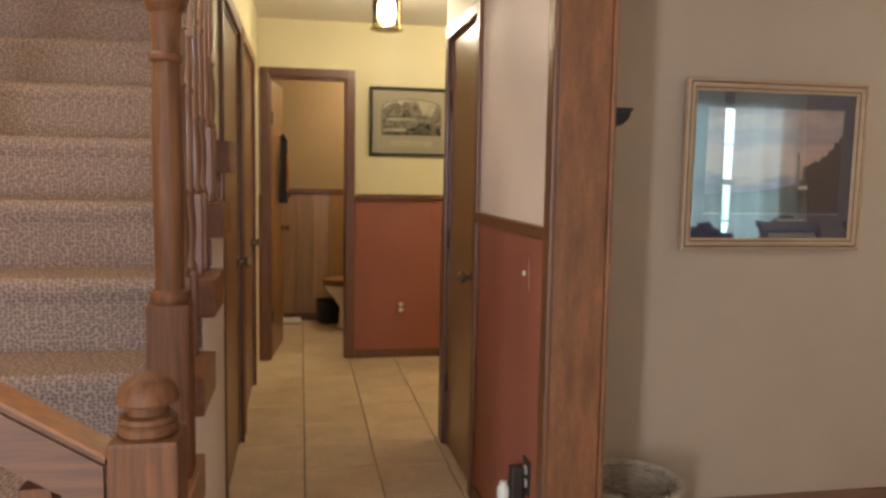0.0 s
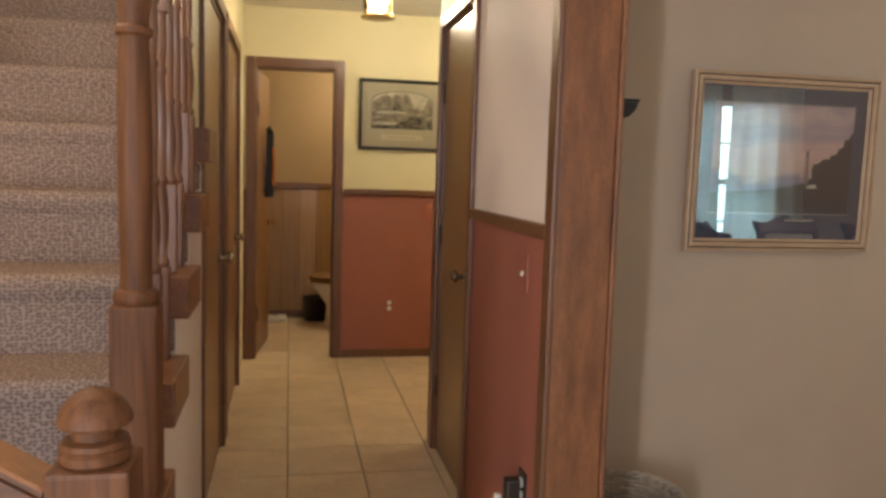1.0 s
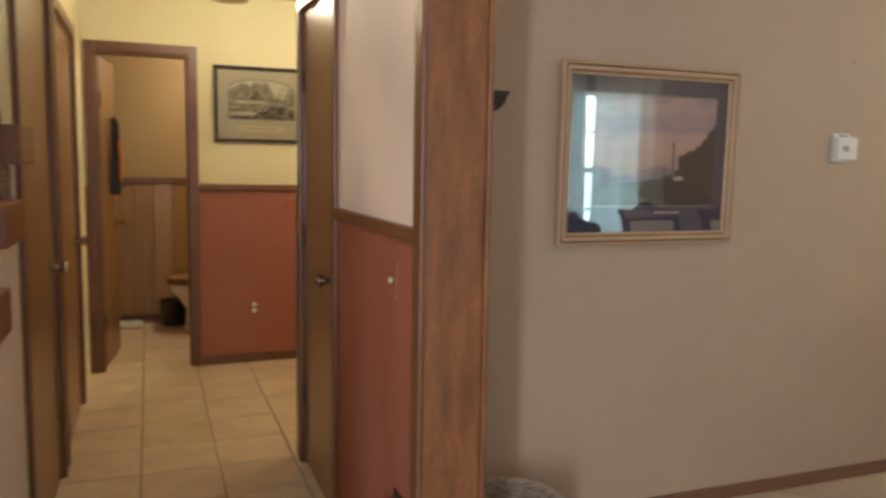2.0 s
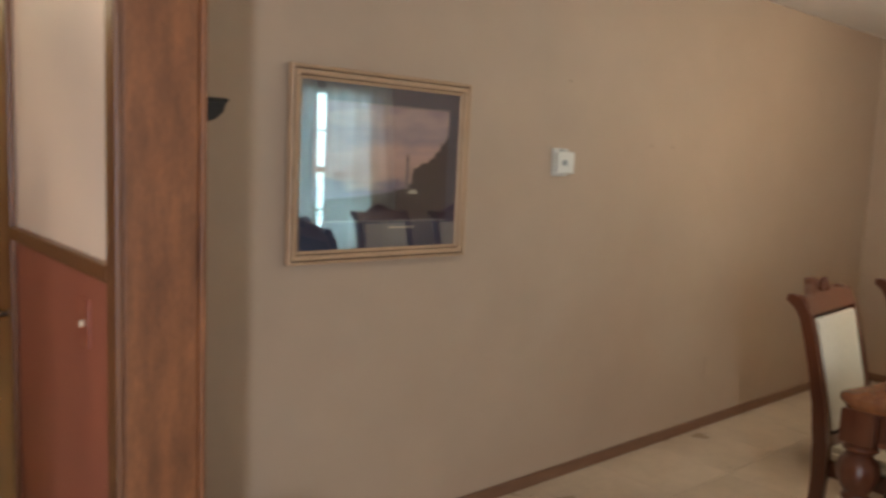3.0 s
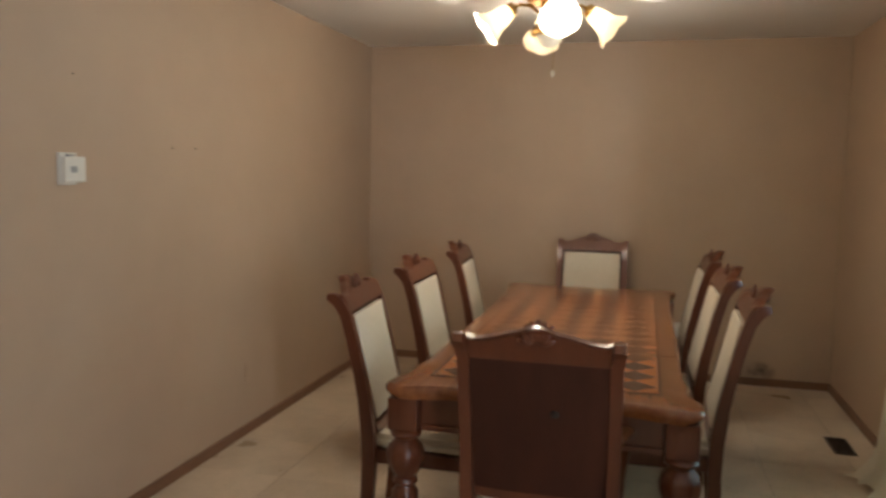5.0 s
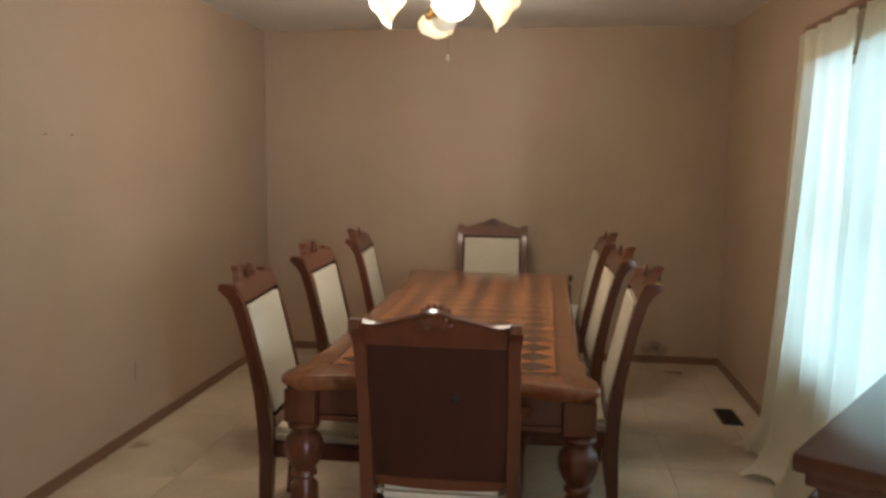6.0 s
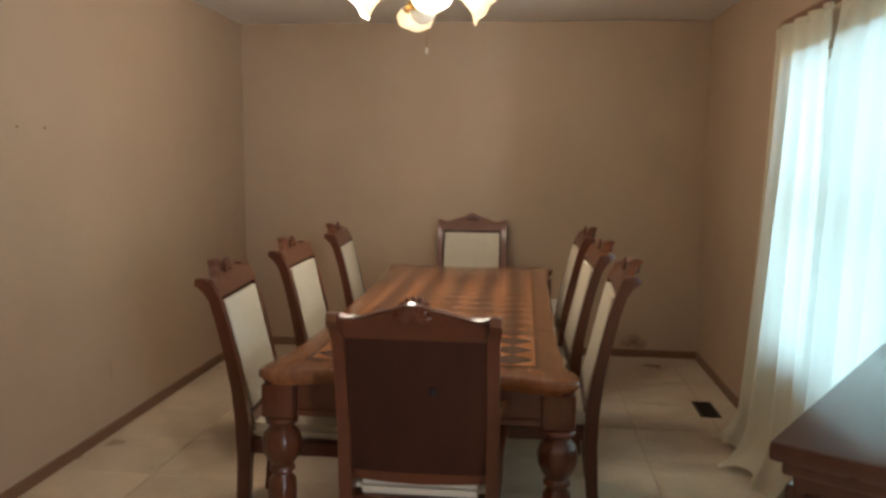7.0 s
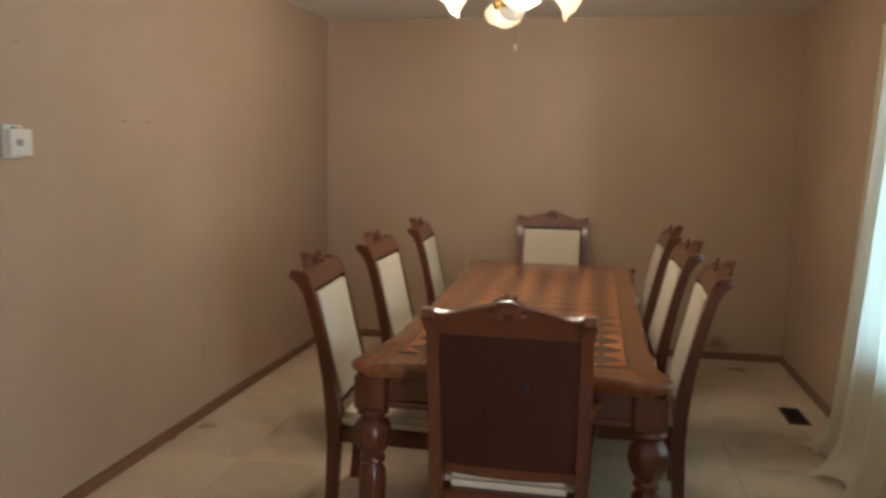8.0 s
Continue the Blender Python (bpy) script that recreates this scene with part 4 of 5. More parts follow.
TX, TY, TLX, TLY, TZ = 4.083, 1.042, 1.305, 0.527, 0.766
tb = thing("dining_table", "long carved reddish-brown dining table with marquetry top", "dining table", pose(TX, TY, 0))
bm = bmesh.new()
rings = []
for grow, z in ((-0.030, TZ - 0.052), (-0.016, TZ - 0.050), (-0.008, TZ - 0.036), (0.0, TZ - 0.026), (0.0, TZ - 0.012), (-0.006, TZ - 0.003), (-0.016, TZ)):
    rings.append([bm.verts.new((x, y, z)) for x, y in table_outline(TLX + grow, TLY + grow, 0.050, 0.058)])
for a, b in zip(rings, rings[1:]):
    for k in range(len(a)):
        bm.faces.new((a[k], a[(k + 1) % len(a)], b[(k + 1) % len(b)], b[k]))
bm.faces.new(rings[0][::-1])
bm.faces.new(rings[-1])
part("tabletop", bm, CHERRYX, tb, "polished reddish-brown top with a moulded wavy edge", smooth=True, sharp=50)
FIELD = material("marquetry_field", (0.38, 0.135, 0.042), 0.20, second=(0.31, 0.104, 0.032), scale=5, stretch=(6, 1, 1), amount=0.6, coat=0.25)
INLAY = material("dark_walnut_inlay", (0.090, 0.028, 0.011), 0.20, second=(0.066, 0.020, 0.009), scale=6, stretch=(1, 6, 1), amount=0.6, coat=0.25, per_piece=0.08)
part("marquetry_field", box(-1.12, 1.12, -0.385, 0.385, TZ + 0.0005, TZ + 0.0012), FIELD, tb, "lighter veneer field")
for s in (-1, 1):
    part("banding", box(-1.13, 1.13, s * 0.393 - 0.006, s * 0.393 + 0.006, TZ + 0.0005, TZ + 0.0012), INLAY, tb, "dark inlaid band")
    part("banding", box(s * 1.135 - 0.005, s * 1.135 + 0.005, -0.399, 0.399, TZ + 0.0005, TZ + 0.0012), INLAY, tb, "dark inlaid band")
di = prism([(-0.069, 0), (-0.036, -0.036), (0, -0.074), (0.036, -0.036), (0.069, 0), (0.036, 0.036), (0, 0.074), (-0.036, 0.036)], 0.0006, 0, pose(0, 0, 0, 90, 0, 0))
d0 = None
for i in range(16):
    for j in range(5):
        m = pose(-1.05 + 0.14 * i, -0.304 + 0.152 * j, TZ + 0.0014)
        if d0 is None:
            d0 = part("inlay_diamond", di, INLAY, tb, at=m)
        else:
            again("inlay_diamond", d0, tb, m)
for x in (-0.56, 0.56):
    for y0, y1 in ((-0.462, -0.40), (0.40, 0.462)):
        part("leaf_joint", box(x - 0.0015, x + 0.0015, y0, y1, TZ + 0.0002, TZ + 0.0007), INLAY, tb, "fine joint of the table leaf")
for s in (-1, 1):
    part("apron", box(-1.17, 1.17, s * 0.446 - 0.013, s * 0.446 + 0.013, TZ - 0.165, TZ - 0.053, 0.004), CHERRY, tb)
    part("apron_bead", box(-1.169, 1.169, s * 0.464 - 0.005, s * 0.464 + 0.005, TZ - 0.170, TZ - 0.148, 0.004), CHERRY, tb)
    part("end_apron", box(s * 1.212 - 0.013, s * 1.212 + 0.013, -0.409, 0.409, TZ - 0.165, TZ - 0.053, 0.004), CHERRY, tb)
    part("end_bead", box(s * 1.230 - 0.005, s * 1.230 + 0.005, -0.408, 0.408, TZ - 0.170, TZ - 0.148, 0.004), CHERRY, tb)


def turned_leg():
    prof = [(0.030, 0), (0.046, 0.008), (0.052, 0.03), (0.046, 0.055), (0.032, 0.065), (0.030, 0.075), (0.040, 0.085), (0.040, 0.095), (0.034, 0.105),
            (0.040, 0.15), (0.046, 0.25), (0.048, 0.33), (0.046, 0.37), (0.034, 0.385), (0.032, 0.395), (0.044, 0.405), (0.044, 0.415), (0.036, 0.425),
            (0.050, 0.445), (0.064, 0.475), (0.068, 0.505), (0.060, 0.535), (0.042, 0.555), (0.036, 0.562), (0.052, 0.572), (0.056, 0.582), (0.050, 0.594), (0.044, 0.598)]
    n = 32
    bm = bmesh.new()
    rings = []
    for r, z in prof:
        flute = 0.09 if (0.11 < z < 0.375 or 0.43 < z < 0.55) else 0.0
        rings.append([bm.verts.new((r * (1 - flute * (k % 4 == 0)) * math.cos(2 * math.pi * k / n), r * (1 - flute * (k % 4 == 0)) * math.sin(2 * math.pi * k / n), z)) for k in range(n)])
    for a, b in zip(rings, rings[1:]):
        for k in range(n):
            bm.faces.new((a[k], a[(k + 1) % n], b[(k + 1) % n], b[k]))
    bm.faces.new(rings[0][::-1])
    bm.faces.new(rings[-1])
    join(bm, box(-0.052, 0.052, -0.052, 0.052, 0.599, TZ - 0.054, 0.006))
    return bm


leg0 = None
for sx in (-1, 1):
    for sy in (-1, 1):
        m = pose(sx * 1.222, sy * 0.462, 0)
        if leg0 is None:
            leg0 = part("leg", turned_leg(), CHERRY, tb, "carved and fluted turned leg", smooth=True, at=m)
        else:
            again("leg", leg0, tb, m)

# ---- chairs ----
RAKE = 12.8


def chair(arms, label):
    t = thing("dining_chair", label, "chair", group="chairs round the table")
    hw = 0.232
    for s in (-1, 1):
        pts = [(s * (hw - 0.01), -0.226, 0.0), (s * (hw - 0.008), -0.212, 0.14), (s * (hw - 0.005), -0.203, 0.32), (s * hw, -0.206, 0.46), (s * hw, -0.224, 0.60), (s * hw, -0.248, 0.72), (s * hw, -0.276, 0.84), (s * hw, -0.302, 0.93), (s * (hw + 0.003), -0.328, 0.972), (s * (hw + 0.006), -0.352, 0.992), (s * (hw + 0.006), -0.372, 0.996)]
        part("back_post", sweep(pts, [(0.020, 0.022), (0.020, 0.024), (0.021, 0.026), (0.021, 0.027), (0.020, 0.023), (0.019, 0.021), (0.019, 0.021), (0.019, 0.021), (0.019, 0.022), (0.019, 0.020), (0.016, 0.012)], square=True), CHERRY, t, smooth=True, sharp=50)
        pts = [(s * 0.215, 0.205, 0.35), (s * 0.222, 0.222, 0.30), (s * 0.222, 0.224, 0.23), (s * 0.214, 0.212, 0.13), (s * 0.214, 0.214, 0.05), (s * 0.222, 0.226, 0.015), (s * 0.224, 0.230, 0.0)]
        part("front_leg", sweep(pts, [0.030, 0.034, 0.028, 0.019, 0.018, 0.027, 0.030], 10), CHERRY, t, smooth=True)
    fr = prism([(-0.215, -0.215), (0.215, -0.215), (0.245, 0.20), (0.20, 0.232), (0.08, 0.245), (-0.08, 0.245), (-0.20, 0.232), (-0.245, 0.20)], 0.058, 0.005, Matrix(((1, 0, 0, 0), (0, 0, 1, 0), (0, 1, 0, 0.330), (0, 0, 0, 1))))
    part("seat_frame", fr, CHERRY, t)
    cu = prism([(-0.205, -0.205), (0.205, -0.205), (0.235, 0.19), (0.19, 0.222), (0.08, 0.234), (-0.08, 0.234), (-0.19, 0.222), (-0.235, 0.19)], 0.060, 0.022, Matrix(((1, 0, 0, 0), (0, 0, 1, 0), (0, 1, 0, 0.382), (0, 0, 0, 1))))
    part("seat", cu, FABRIC, t, "cream woven seat cushion", smooth=True)
    back = pose(0, -0.224, 0.60, RAKE, 0, 0)
    part("back_panel", box(-0.213, 0.213, -0.014, -0.002, -0.142, 0.335, 0.002), CHERRYDARK, t, "plain brown veneered back", at=back)
    part("back_cushion", box(-0.200, 0.200, -0.001, 0.026, -0.105, 0.325, 0.011), FABRIC, t, "cream woven back cushion", smooth=True, at=back)
    part("button", lathe([(0.014, 0), (0.013, 0.003), (0.005, 0.005)], 14), BLACK, t, at=back @ pose(0.050, -0.0145, 0.165, 90, 0, 0))
    low = prism([(-0.213, -0.158), (-0.10, -0.168), (0.0, -0.172), (0.10, -0.168), (0.213, -0.158), (0.213, -0.118), (0.10, -0.124), (-0.10, -0.124), (-0.213, -0.118)], 0.034, 0.004, pose(0, -0.016, 0))
    part("lower_rail", low, CHERRY, t, at=back)
    DV = 0.006
    top = [(0.252, 0.405), (0.240, 0.414), (0.222, 0.412), (0.200, 0.402), (0.165, 0.404), (0.125, 0.420), (0.085, 0.437), (0.055, 0.444), (0.040, 0.455), (0.018, 0.468), (0.0, 0.471)]
    outline = [(-0.222, 0.336), (0.222, 0.336)] + [(u, v + DV) for u, v in top] + [(-u, v + DV) for u, v in top[-2::-1]]
    cr_ = prism(outline, 0.040, 0.006, pose(0, -0.022, 0))
    for v in cr_.verts:
        v.co.y -= max(0, v.co.z - 0.39) * 0.75
    part("crest_rail", cr_, CHERRY, t, "carved crest rail with a shell in the middle", smooth=True, sharp=35, at=back)
    for yy in (0.012, -0.046):
        bm = bmesh.new()
        for k in range(-3, 4):
            a = radians(24 * k)
            m = pose(0.036 * math.sin(a), yy - 0.020, 0.416 + 0.034 * math.cos(a), 0, math.degrees(a), 0) @ Matrix.Diagonal((0.010, 0.007, 0.025, 1))
            bmesh.ops.create_uvsphere(bm, u_segments=8, v_segments=6, radius=1.0, matrix=m)
        tagged(part("shell_carving", bm, CHERRY, t, "carved shell", smooth=True, at=back), kind="stuff")
    if arms:
        for s in (-1, 1):
            pts = [(s * 0.236, -0.24, 0.665), (s * 0.250, -0.16, 0.672), (s * 0.268, -0.06, 0.665), (s * 0.278, 0.03, 0.655), (s * 0.280, 0.085, 0.652), (s * 0.278, 0.108, 0.640), (s * 0.276, 0.104, 0.625)]
            part("armrest", sweep(pts, [(0.016, 0.014), (0.019, 0.014), (0.024, 0.014), (0.026, 0.015), (0.026, 0.018), (0.024, 0.016), (0.020, 0.010)]), OAKX, t, "worn lighter brown armrest", smooth=True)
            pts = [(s * 0.272, 0.035, 0.645), (s * 0.262, 0.015, 0.58), (s * 0.246, -0.005, 0.48), (s * 0.238, -0.01, 0.37)]
            part("arm_support", sweep(pts, [0.015, 0.019, 0.017, 0.021]), CHERRY, t, smooth=True)
    return t


side = chair(False, "carved reddish-brown side chair with cream upholstered back")
N_, S_ = 180, 0
side.matrix_basis = pose(3.39, 1.555, 0, 0, 0, N_ + 4)
for x, y, turn in ((4.22, 1.545, N_), (5.12, 1.52, N_ + 4), (3.68, 0.615, S_ - 2), (4.39, 0.650, S_ + 1), (5.18, 0.665, S_)):
    copy_thing(side, pose(x, y, 0, 0, 0, turn))
far = copy_thing(side, pose(5.73, 1.08, 0, 0, 0, 90))
tagged(far, "carved side chair with cream back standing near the wall")
near = chair(True, "carved reddish-brown armchair with a plain wooden back")
near.matrix_basis = pose(2.93, 1.017, 0, 0, 0, -90)

# ---- ceiling fan with lights ----
fan = thing("ceiling_fan", "white bladed ceiling fan with brass fittings and four lit tulip shades", "ceiling fan", pose(LX, LY, 0))
part("canopy", lathe([(0.075, 2.39), (0.085, 2.40), (0.085, H), (0.08, H)], 28), BRASS, fan, smooth=True)
part("motor", lathe([(0.05, 2.315), (0.11, 2.325), (0.125, 2.345), (0.125, 2.375), (0.10, 2.389), (0.05, 2.392)], 32), BRASS, fan, "polished brass motor housing", smooth=True)
part("glass_bowl", lathe([(0.004, 2.106), (0.024, 2.11), (0.046, 2.124), (0.061, 2.146), (0.066, 2.164)], 28), glowing("lit_bowl_glass", (1.0, 0.86, 0.60), 0.42), fan, "small lit glass bowl", smooth=True)
part("light_hub", lathe([(0.07, 2.165), (0.094, 2.167), (0.096, 2.185), (0.075, 2.215), (0.05, 2.24), (0.05, 2.314)], 32), BRASS, fan, "brass light hub", smooth=True)
BLADE = material("white_blade", (0.74, 0.71, 0.65), 0.45, scale=4, second=(0.70, 0.67, 0.61))
bl = prism([(0.19, -0.045), (0.30, -0.058), (0.56, -0.066), (0.61, -0.05), (0.625, 0.0), (0.61, 0.05), (0.56, 0.066), (0.30, 0.058), (0.19, 0.045)], 0.008, 0.002, pose(0, 0, 0, 90, 0, 0))
arm_ = box(0.10, 0.22, -0.018, 0.018, -0.014, -0.0085, 0.002)
b0 = a0_ = None
for k in range(5):
    m = pose(0, 0, 2.372, 0, 0, -61.5 + 72 * k) @ pose(0, 0, 0, 7, 0, 0)
    if b0 is None:
        b0, a0_ = part("blade", bl, BLADE, fan, at=m), part("blade_arm", arm_, BRASS, fan, at=m)
    else:
        again("blade", b0, fan, m), again("blade_arm", a0_, fan, m)
tul = bmesh.new()
rings = []
n = 36
for r, z in ((0.024, 0.0), (0.030, 0.012), (0.040, 0.03), (0.047, 0.06), (0.052, 0.09), (0.062, 0.12), (0.082, 0.15), (0.098, 0.166), (0.096, 0.167), (0.079, 0.149), (0.059, 0.119), (0.049, 0.089), (0.044, 0.06), (0.037, 0.031), (0.026, 0.014)):
    wob = 0.05 if z > 0.14 else 0
    rings.append([tul.verts.new((r * math.cos(2 * math.pi * k / n), r * math.sin(2 * math.pi * k / n), z + 0.10 * wob * math.cos(12 * math.pi * k / n))) for k in range(n)])
for a, b in zip(rings, rings[1:]):
    for k in range(n):
        tul.faces.new((a[k], a[(k + 1) % n], b[(k + 1) % n], b[k]))
s0_ = None
for k in range(4):
    base = pose(0, 0, 0, 0, 0, SHADE_TURN + 90 * k)
    m = base @ pose(0.19, 0, 2.292, 0, 128, 0)
    part("shade_arm", sweep([base @ Vector(p) for p in ((0.045, 0, 2.265), (0.10, 0, 2.31), (0.15, 0, 2.315), (0.178, 0, 2.301))], 0.009), BRASS, fan, smooth=True)
    if s0_ is None:
        s0_ = part("shade", tul, SHADEGLASS, fan, "lit frosted tulip glass shade", smooth=True, at=m)
        c0_ = part("shade_cup", lathe([(0.015, -0.022), (0.028, -0.015), (0.034, 0.0), (0.034, 0.012), (0.031, 0.014)], 20), BRASS, fan, smooth=True, at=m)
        u0_ = part("bulb", lathe([(0.014, 0.016), (0.016, 0.03), (0.028, 0.06), (0.030, 0.075), (0.022, 0.095), (0.004, 0.102)], 16), BULB, fan, "glowing bulb", smooth=True, at=m)
    else:
        again("shade", s0_, fan, m), again("shade_cup", c0_, fan, m), again("bulb", u0_, fan, m)
part("pull_chain", sweep([(0.0, -0.02, 2.11), (0.0, -0.02, 2.0)], 0.0016, 6), BRASS, fan)
part("pull_knob", lathe([(0.002, 1.965), (0.007, 1.972), (0.008, 1.985), (0.003, 2.0)], 10), PLASTIC, fan, "small white pull", smooth=True, at=pose(0, -0.02, 0))

# ---- hall lantern ----
ln = thing("ceiling_lantern", "brass flush ceiling lantern with clear glass and a lit bulb", "ceiling lamp", pose(0.48, 4.49, 0))
part("canopy", lathe([(0.06, 2.405), (0.09, 2.41), (0.10, 2.425), (0.10, H)], 24), BRASS, ln, smooth=True)
part("top_ring", lathe([(0.078, 2.375), (0.088, 2.378), (0.088, 2.404), (0.078, 2.404)], 24), BRASS, ln, smooth=True)
gl = bmesh.new()
ra = [[gl.verts.new((r * math.cos(2 * math.pi * k / 16), r * math.sin(2 * math.pi * k / 16), z)) for k in range(16)] for r, z in ((0.080, 2.374), (0.084, 2.30), (0.080, 2.19), (0.077, 2.19), (0.081, 2.30), (0.077, 2.374))]
for a, b in zip(ra, ra[1:]):
    for k in range(16):
        gl.faces.new((a[k], a[(k + 1) % 16], b[(k + 1) % 16], b[k]))
go = part("glass", gl, pane("lantern_glass", (0.97, 0.96, 0.92)), ln, "clear glass chimney", smooth=True)
go.visible_shadow = False
for k in range(4):
    a = radians(45 + 90 * k)
    part("rib", sweep([(0.09 * math.cos(a), 0.09 * math.sin(a), 2.378), (0.091 * math.cos(a), 0.091 * math.sin(a), 2.185)], 0.002, 6), BRASS, ln)
part("bottom_ring", lathe([(0.086, 2.178), (0.094, 2.180), (0.094, 2.188), (0.086, 2.190)], 24), BRASS, ln, smooth=True)
bmb = lathe([(0.004, 2.236), (0.034, 2.242), (0.055, 2.265), (0.056, 2.295), (0.040, 2.335), (0.018, 2.373)], 16)
part("bulb", bmb, BULB, ln, "glowing bulb", smooth=True)

# ---- window, curtains ----
wd = thing("window_1", "white wooden sash window of the dining room", "window", kind="structure")
bm = box(WX0, WX0 + 0.04, YS - 0.11, YS - 0.03, WZ0, WZ1)
box(WX1 - 0.04, WX1, YS - 0.11, YS - 0.03, WZ0, WZ1, bm=bm)
box(WX0 + 0.04, WX1 - 0.04, YS - 0.11, YS - 0.03, WZ1 - 0.04, WZ1, bm=bm)
box(WX0 + 0.04, WX1 - 0.04, YS - 0.11, YS - 0.03, WZ0, WZ0 + 0.04, bm=bm)
part("window_frame", bm, LINTEL, wd)
part("window_sill", box(WX0 - 0.04, WX1 + 0.04, YS - 0.12, YS + 0.068, WZ0 - 0.025, WZ0 - 0.001, 0.004), LINTEL, wd)
zm = (WZ0 + WZ1) / 2
part("meeting_rail", box(WX0 + 0.04, WX1 - 0.04, YS - 0.095, YS - 0.045, zm - 0.025, zm + 0.025, 0.003), LINTEL, wd)
wm = (WX0 + WX1) / 2
part("mullion", box(wm - 0.03, wm + 0.03, YS - 0.095, YS - 0.045, WZ0 + 0.04, WZ1 - 0.04, 0.003), LINTEL, wd)
for k, z in enumerate((WZ0 + 0.34, zm + 0.33)):
    for x0, x1 in ((WX0 + 0.041, wm - 0.031), (wm + 0.031, WX1 - 0.041)):
        part("glazing_bar", box(x0, x1, YS - 0.078, YS - 0.062, z - 0.009, z + 0.009), LINTEL, wd)
for x0, x1 in ((WX0 + 0.041, wm - 0.031), (wm + 0.031, WX1 - 0.041)):
    for z0, z1 in ((WZ0 + 0.041, zm - 0.026), (zm + 0.026, WZ1 - 0.041)):
        p_ = part("pane", box(x0, x1, YS - 0.072, YS - 0.068, z0, z1), WINDOWGLASS, wd)
        p_.visible_shadow = False
rod = thing("curtain_rod", "brown wooden curtain rail over the window", "curtain rod", pose(0, -0.480, 2.088))
part("rail", box(2.45, 4.27, -0.012, 0.012, -0.018, 0.018, 0.006), TRIM, rod)
for x in (2.6, 4.1):
    part("bracket", box(x - 0.012, x + 0.012, -0.102, -0.013, -0.012, 0.012, 0.003), TRIM, rod)


HEADCLOTH = cloth("curtain_heading", (0.62, 0.55, 0.43), (0.72, 0.66, 0.55), 0.42)


def curtain(label, x0, x1, folds, flare0, flare1, seed, pool, near=0.0):
    rnd = random.Random(seed)
    ph1, ph2 = rnd.uniform(0, 6), rnd.uniform(0, 6)
    bm = bmesh.new()
    nu, nv = folds * 12, 44
    top, grid = 2.066, []
    for j in range(nv + 1):
        v = j / nv
        z = top - v * (top - 0.012)
        row = []
        for i in range(nu + 1):
            u = i / nu
            a = 2 * math.pi * folds * (u + 0.018 * math.sin(5 * u + ph1) * (0.3 + v))
            pinch = math.exp(-((v - 0.045) / 0.02) ** 2)
            amp = 0.012 + 0.026 * min(1, v * 2.2) + 0.018 * v * math.sin(7 * u + ph2)
            wave = math.sin(a) + 0.28 * math.sin(2 * a + 1.2 + 2 * v)
            y = -0.455 + near * min(1, 8 * v) + amp * (1 - 0.4 * pinch) * wave + 0.05 * v ** 3
            spread = flare0 * (1 - u) + flare1 * u
            x = x0 + (x1 - x0) * u + spread * v ** 1.3 + 0.012 * math.cos(a) * v
            zz = z
            if v > 0.90:
                k = (v - 0.90) / 0.10
                y += pool * k * k * (0.8 + 0.5 * math.sin(a * 0.5 + ph1))
                x += pool * 0.6 * k * k * (u - 0.3)
                zz = max(0.006 + 0.010 * (1 + math.sin(a + ph2)) * k, z + 0.035 * k * k * math.sin(0.7 * a))
            row.append(bm.verts.new((x, y, zz)))
        grid.append(row)
    for j in range(nv):
        for i in range(nu):
            bm.faces.new((grid[j][i], grid[j][i + 1], grid[j + 1][i + 1], grid[j + 1][i]))
    copy_rows = [[tuple(v.co) for v in row] for row in grid[:4]]
    t = thing("curtain", label, "curtain", group="window curtains")
    part("panel", bm, CURTAIN, t, smooth=True, sharp=180)
    hb = bmesh.new()
    rows_ = [[hb.verts.new((px, py - 0.006, pz)) for px, py, pz in row] for row in copy_rows]
    for a_, b_ in zip(rows_, rows_[1:]):
        for i in range(len(a_) - 1):
            hb.faces.new((a_[i], a_[i + 1], b_[i + 1], b_[i]))
    part("heading_lining", hb, HEADCLOTH, t, "stiff tan heading behind the pleats", smooth=True, sharp=180)
    hd = sweep([(x0 + (x1 - x0) * k / 40, -0.455 + 0.012 * math.sin(2 * math.pi * folds * k / 40), 2.058) for k in range(41)], [(0.006, 0.012)] * 41, square=True)
    part("heading_tape", hd, CURTAIN, t)
    return t


curtain("long cream sheer curtain gathered on a rail, pooling on tiles", 3.60, 4.265, 4, -0.04, 0.16, 3, 0.09)
curtain("long cream sheer curtain drawn beside the window gap", 2.50, 3.50, 5, -0.05, 0.03, 8, 0.06, 0.03)

# ---- console set across the corner ----
CA = math.degrees(math.atan2(-0.556, 0.833))
co = thing("console_cabinet", "tall narrow dark-stained console cabinet with a polished top, set diagonally", "cabinet", pose(1.743, 0.278, 0, 0, 0, CA))
CDARK = material("dark_polished_wood", (0.075, 0.026, 0.014), 0.30, second=(0.036, 0.013, 0.008), scale=4, stretch=(1, 7, 7), amount=0.6, coat=0.35)
part("top", box(0, 0.97, -0.34, 0, 0.944, 0.98, 0.010), CDARK, co, "polished dark top", smooth=True)
part("moulding", box(0.018, 0.952, -0.322, -0.018, 0.918, 0.9435, 0.008), CDARK, co)
part("body", box(0.035, 0.935, -0.305, -0.035, 0.10, 0.9175, 0.004), CDARK, co)
for k in range(3):
    part("end_panel", box(0.022, 0.0345, -0.285, -0.055, 0.13 + 0.26 * k, 0.37 + 0.26 * k, 0.004), CDARK, co)
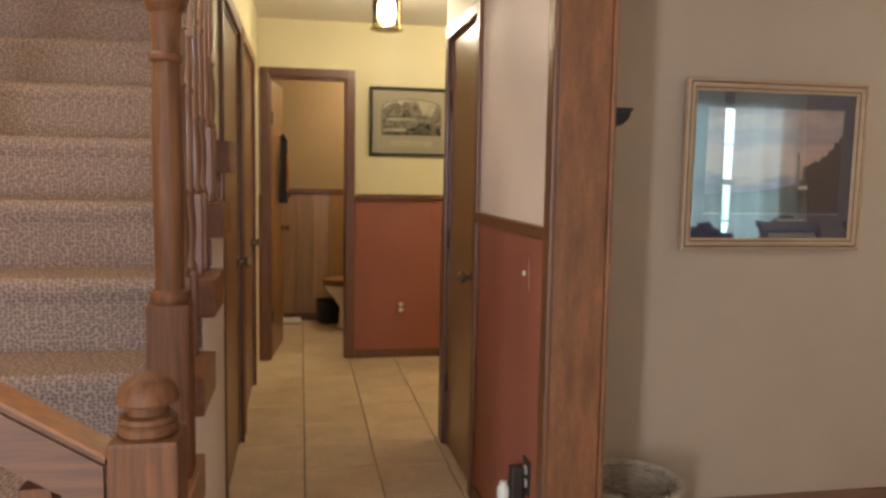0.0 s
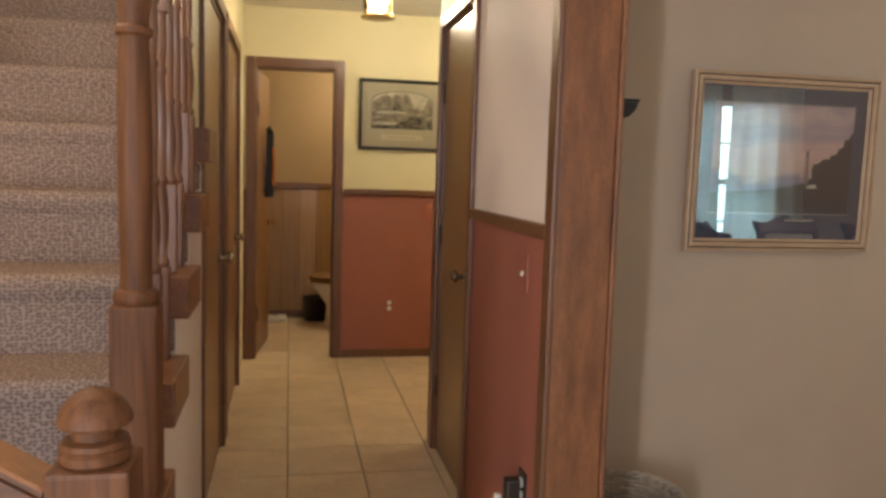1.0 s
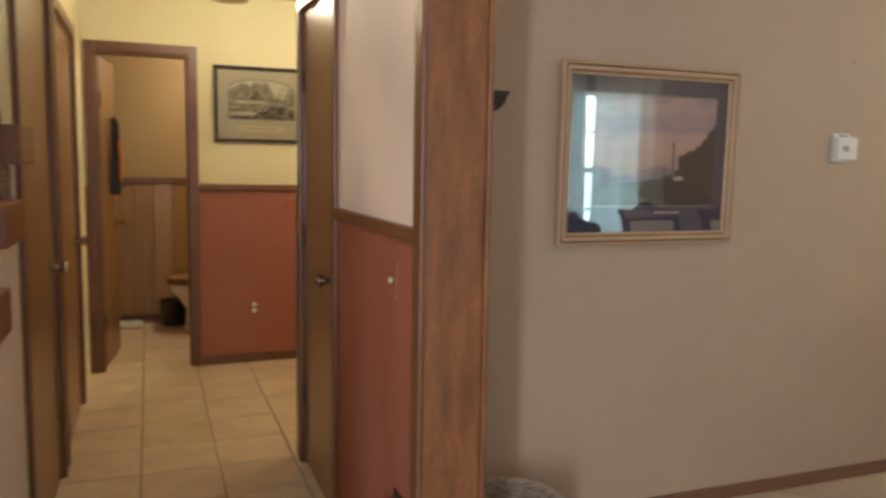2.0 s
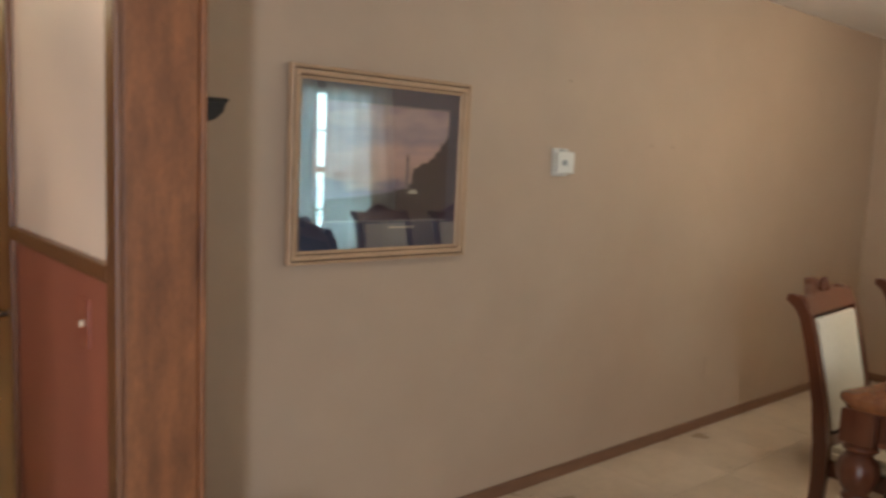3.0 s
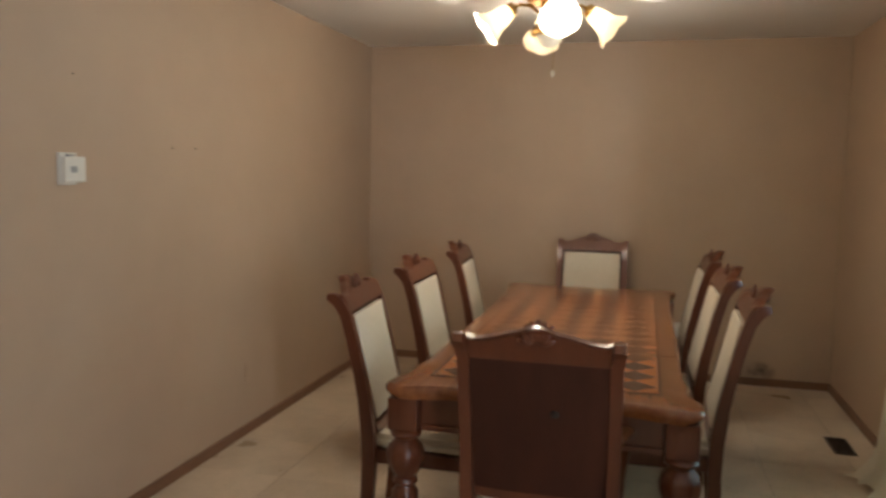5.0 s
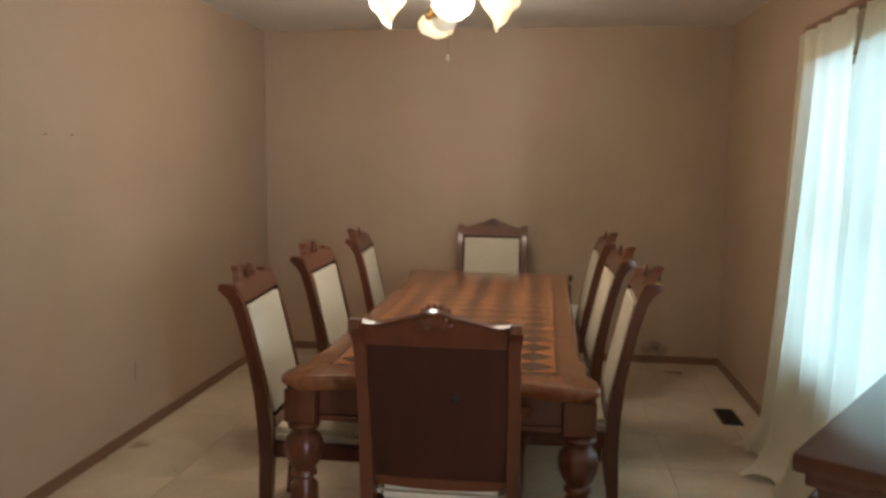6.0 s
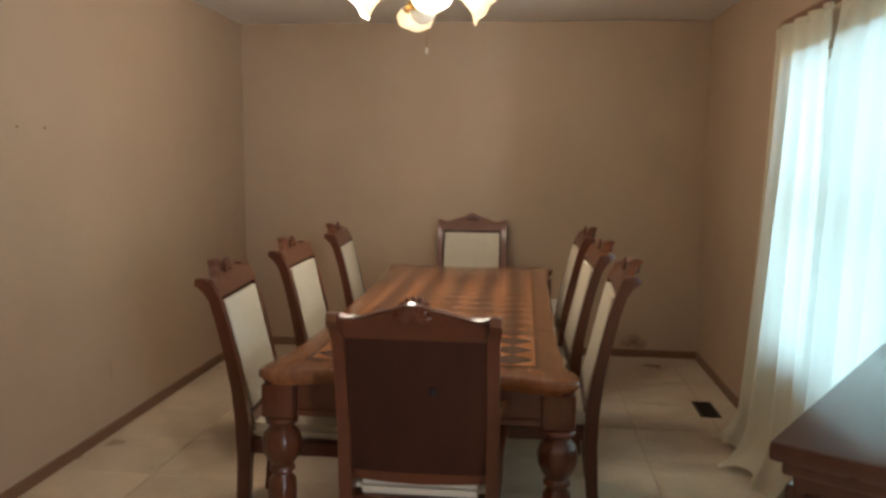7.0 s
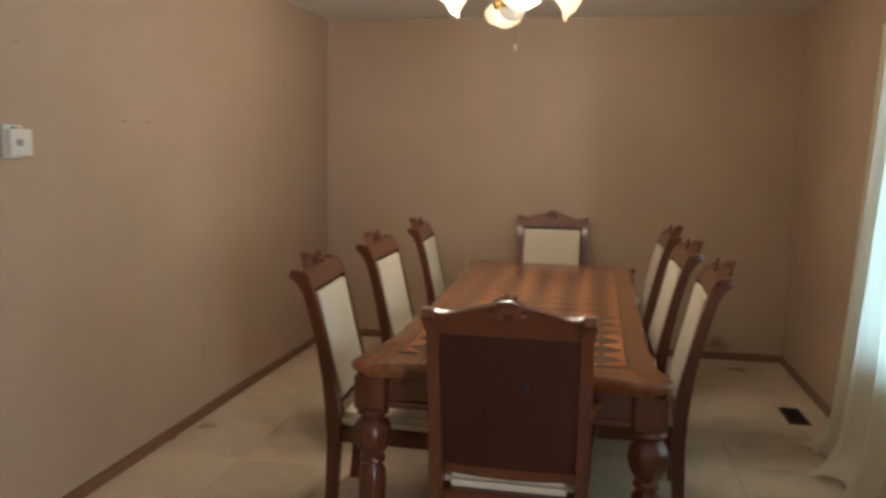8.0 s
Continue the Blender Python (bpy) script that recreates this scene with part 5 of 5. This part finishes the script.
for k in range(2):
    dr = part("door", box(0.05 + 0.44 * k, 0.48 + 0.44 * k, -0.034, -0.018, 0.13, 0.89, 0.005), CDARK, co)
    part("handle", lathe([(0.006, 0), (0.006, 0.012), (0.013, 0.02), (0.012, 0.028), (0.002, 0.032)], 14), BRASS, dr, "small brass knob", at=pose(0.45 + 0.07 * k, -0.018, 0.55, -90, 0, 0))
for x in (0.06, 0.91):
    for y in (-0.28, -0.06):
        part("foot", lathe([(0.018, 0), (0.026, 0.01), (0.030, 0.04), (0.022, 0.07), (0.028, 0.0995)], 14), CDARK, co, smooth=True, at=pose(x, y, 0))

# ---- entry windows behind the camera (the second added for fill light), garden outside ----
for k, (x0, x1) in enumerate(((-1.90, -1.46), (0.35, 0.65))):
    we = thing("window_%d" % (k + 2), "unseen narrow white entry window behind the camera", "window", kind="structure")
    bm = box(x0, x0 + 0.03, -1.97, -1.91, 0.45, 2.2)
    box(x1 - 0.03, x1, -1.97, -1.91, 0.45, 2.2, bm=bm)
    box(x0 + 0.03, x1 - 0.03, -1.97, -1.91, 2.16, 2.2, bm=bm)
    box(x0 + 0.03, x1 - 0.03, -1.97, -1.91, 0.45, 0.49, bm=bm)
    part("window_frame", bm, LINTEL, we)
    pe = part("pane", box(x0 + 0.031, x1 - 0.031, -1.945, -1.940, 0.491, 2.159), WINDOWGLASS, we)
    pe.visible_shadow = False
gm = bmesh.new()
for sx, sy in ((-300, -300), (300, -300), (300, -2.0), (-300, -2.0)):
    gm.verts.new((sx, sy, -0.12))
gm.faces.new(gm.verts[:])
structure("ground", gm, LAWN, "green lawn outside the windows", "ground")
rnd = random.Random(5)
vs, fs = [], []
for k in range(2600):
    x = rnd.uniform(0.5, 9.5)
    hgt = 1.5 + 0.5 * math.sin(1.3 * x) + 0.25 * math.sin(3.1 * x + 1)
    z, y = -0.1 + hgt * rnd.random() ** 0.8, -6.2 + rnd.gauss(0, 0.45)
    s, a, b = rnd.uniform(0.05, 0.11), rnd.uniform(0, 6.28), rnd.uniform(-0.9, 0.9)
    e1, e2 = Vector((math.cos(a), math.sin(a), b)) * s, Vector((-math.sin(a), math.cos(a), 0.7)) * s * 0.6
    i = len(vs)
    c = Vector((x, y, z))
    vs += [c - e1, c - e2, c + e1, c + e2]
    fs.append((i, i + 1, i + 2, i + 3))
me = bpy.data.meshes.new("hedge")
me.from_pydata([tuple(v) for v in vs], [], fs)
me.materials.append(LAWN)
tagged(new("hedge", me), "loose green garden hedge outside the window", "hedge", kind="stuff")

# ---- floor tiles ----
TS, GX, GY = 0.3355, 0.017, 3.518
halls = [o for o in bpy.data.objects if o.name == "floor_hall"][0]
sides = [o for o in bpy.data.objects if o.name == "floor_side"][0]
baths = [o for o in bpy.data.objects if o.name == "floor_bath"][0]


def tile_mesh(w, d):
    return box(0.0028, w - 0.0028, 0.0028, d - 0.0028, -0.0075, 0.0, 0.0025, 1)


full = half = None
for j in range(-16, 12):
    y = GY + j * TS
    if y + TS > 7.32:
        continue
    for i in range(-5, 8):
        x = GX + i * TS
        if y > YF - 0.15:
            owner, ok = baths, -1.1 <= x and x + TS < 1.32
        elif x + TS > 0.87:
            owner, ok = (sides, x < 2.1) if y > YE - 0.12 else (halls, x < 0.86)
        else:
            owner, ok = halls, (x > -0.6 or y < 0.8)
        if not ok:
            continue
        if owner is halls and x + TS > 0.87:
            if half is None:
                half = part("tile", tile_mesh(0.858 - x, TS), TILE, owner, at=pose(x, y, 0))
            else:
                again("tile", half, owner, pose(x, y, 0))
        elif full is None:
            full = part("tile", tile_mesh(TS, TS), TILE, owner, at=pose(x, y, 0))
        else:
            again("tile", full, owner, pose(x, y, 0))

# large tiles of the dining room, cut at the walls
BT, BX, BY = 0.46, 4.12, 0.08


def cut_tiles(owner, x0, x1, y0, y1):
    made = {}
    i0, i1 = math.floor((x0 - BX) / BT), math.ceil((x1 - BX) / BT)
    j0, j1 = math.floor((y0 - BY) / BT), math.ceil((y1 - BY) / BT)
    for i in range(i0, i1):
        for j in range(j0, j1):
            xa, xb = max(x0, BX + i * BT), min(x1, BX + (i + 1) * BT)
            ya, yb = max(y0, BY + j * BT), min(y1, BY + (j + 1) * BT)
            if xb - xa < 0.02 or yb - ya < 0.02:
                continue
            key = (round(xb - xa, 3), round(yb - ya, 3))
            if key in made:
                again("tile", made[key], owner, pose(xa, ya, 0))
            else:
                made[key] = part("tile", box(0.0012, xb - xa - 0.0012, 0.0012, yb - ya - 0.0012, -0.0035, 0.0, 0.0015, 1), STONETILE, owner, at=pose(xa, ya, 0))


cut_tiles(floor_d, 0.862, XE, YS, YN)
cut_tiles(floor_e, 0.862, 2.2, -1.88, YS)
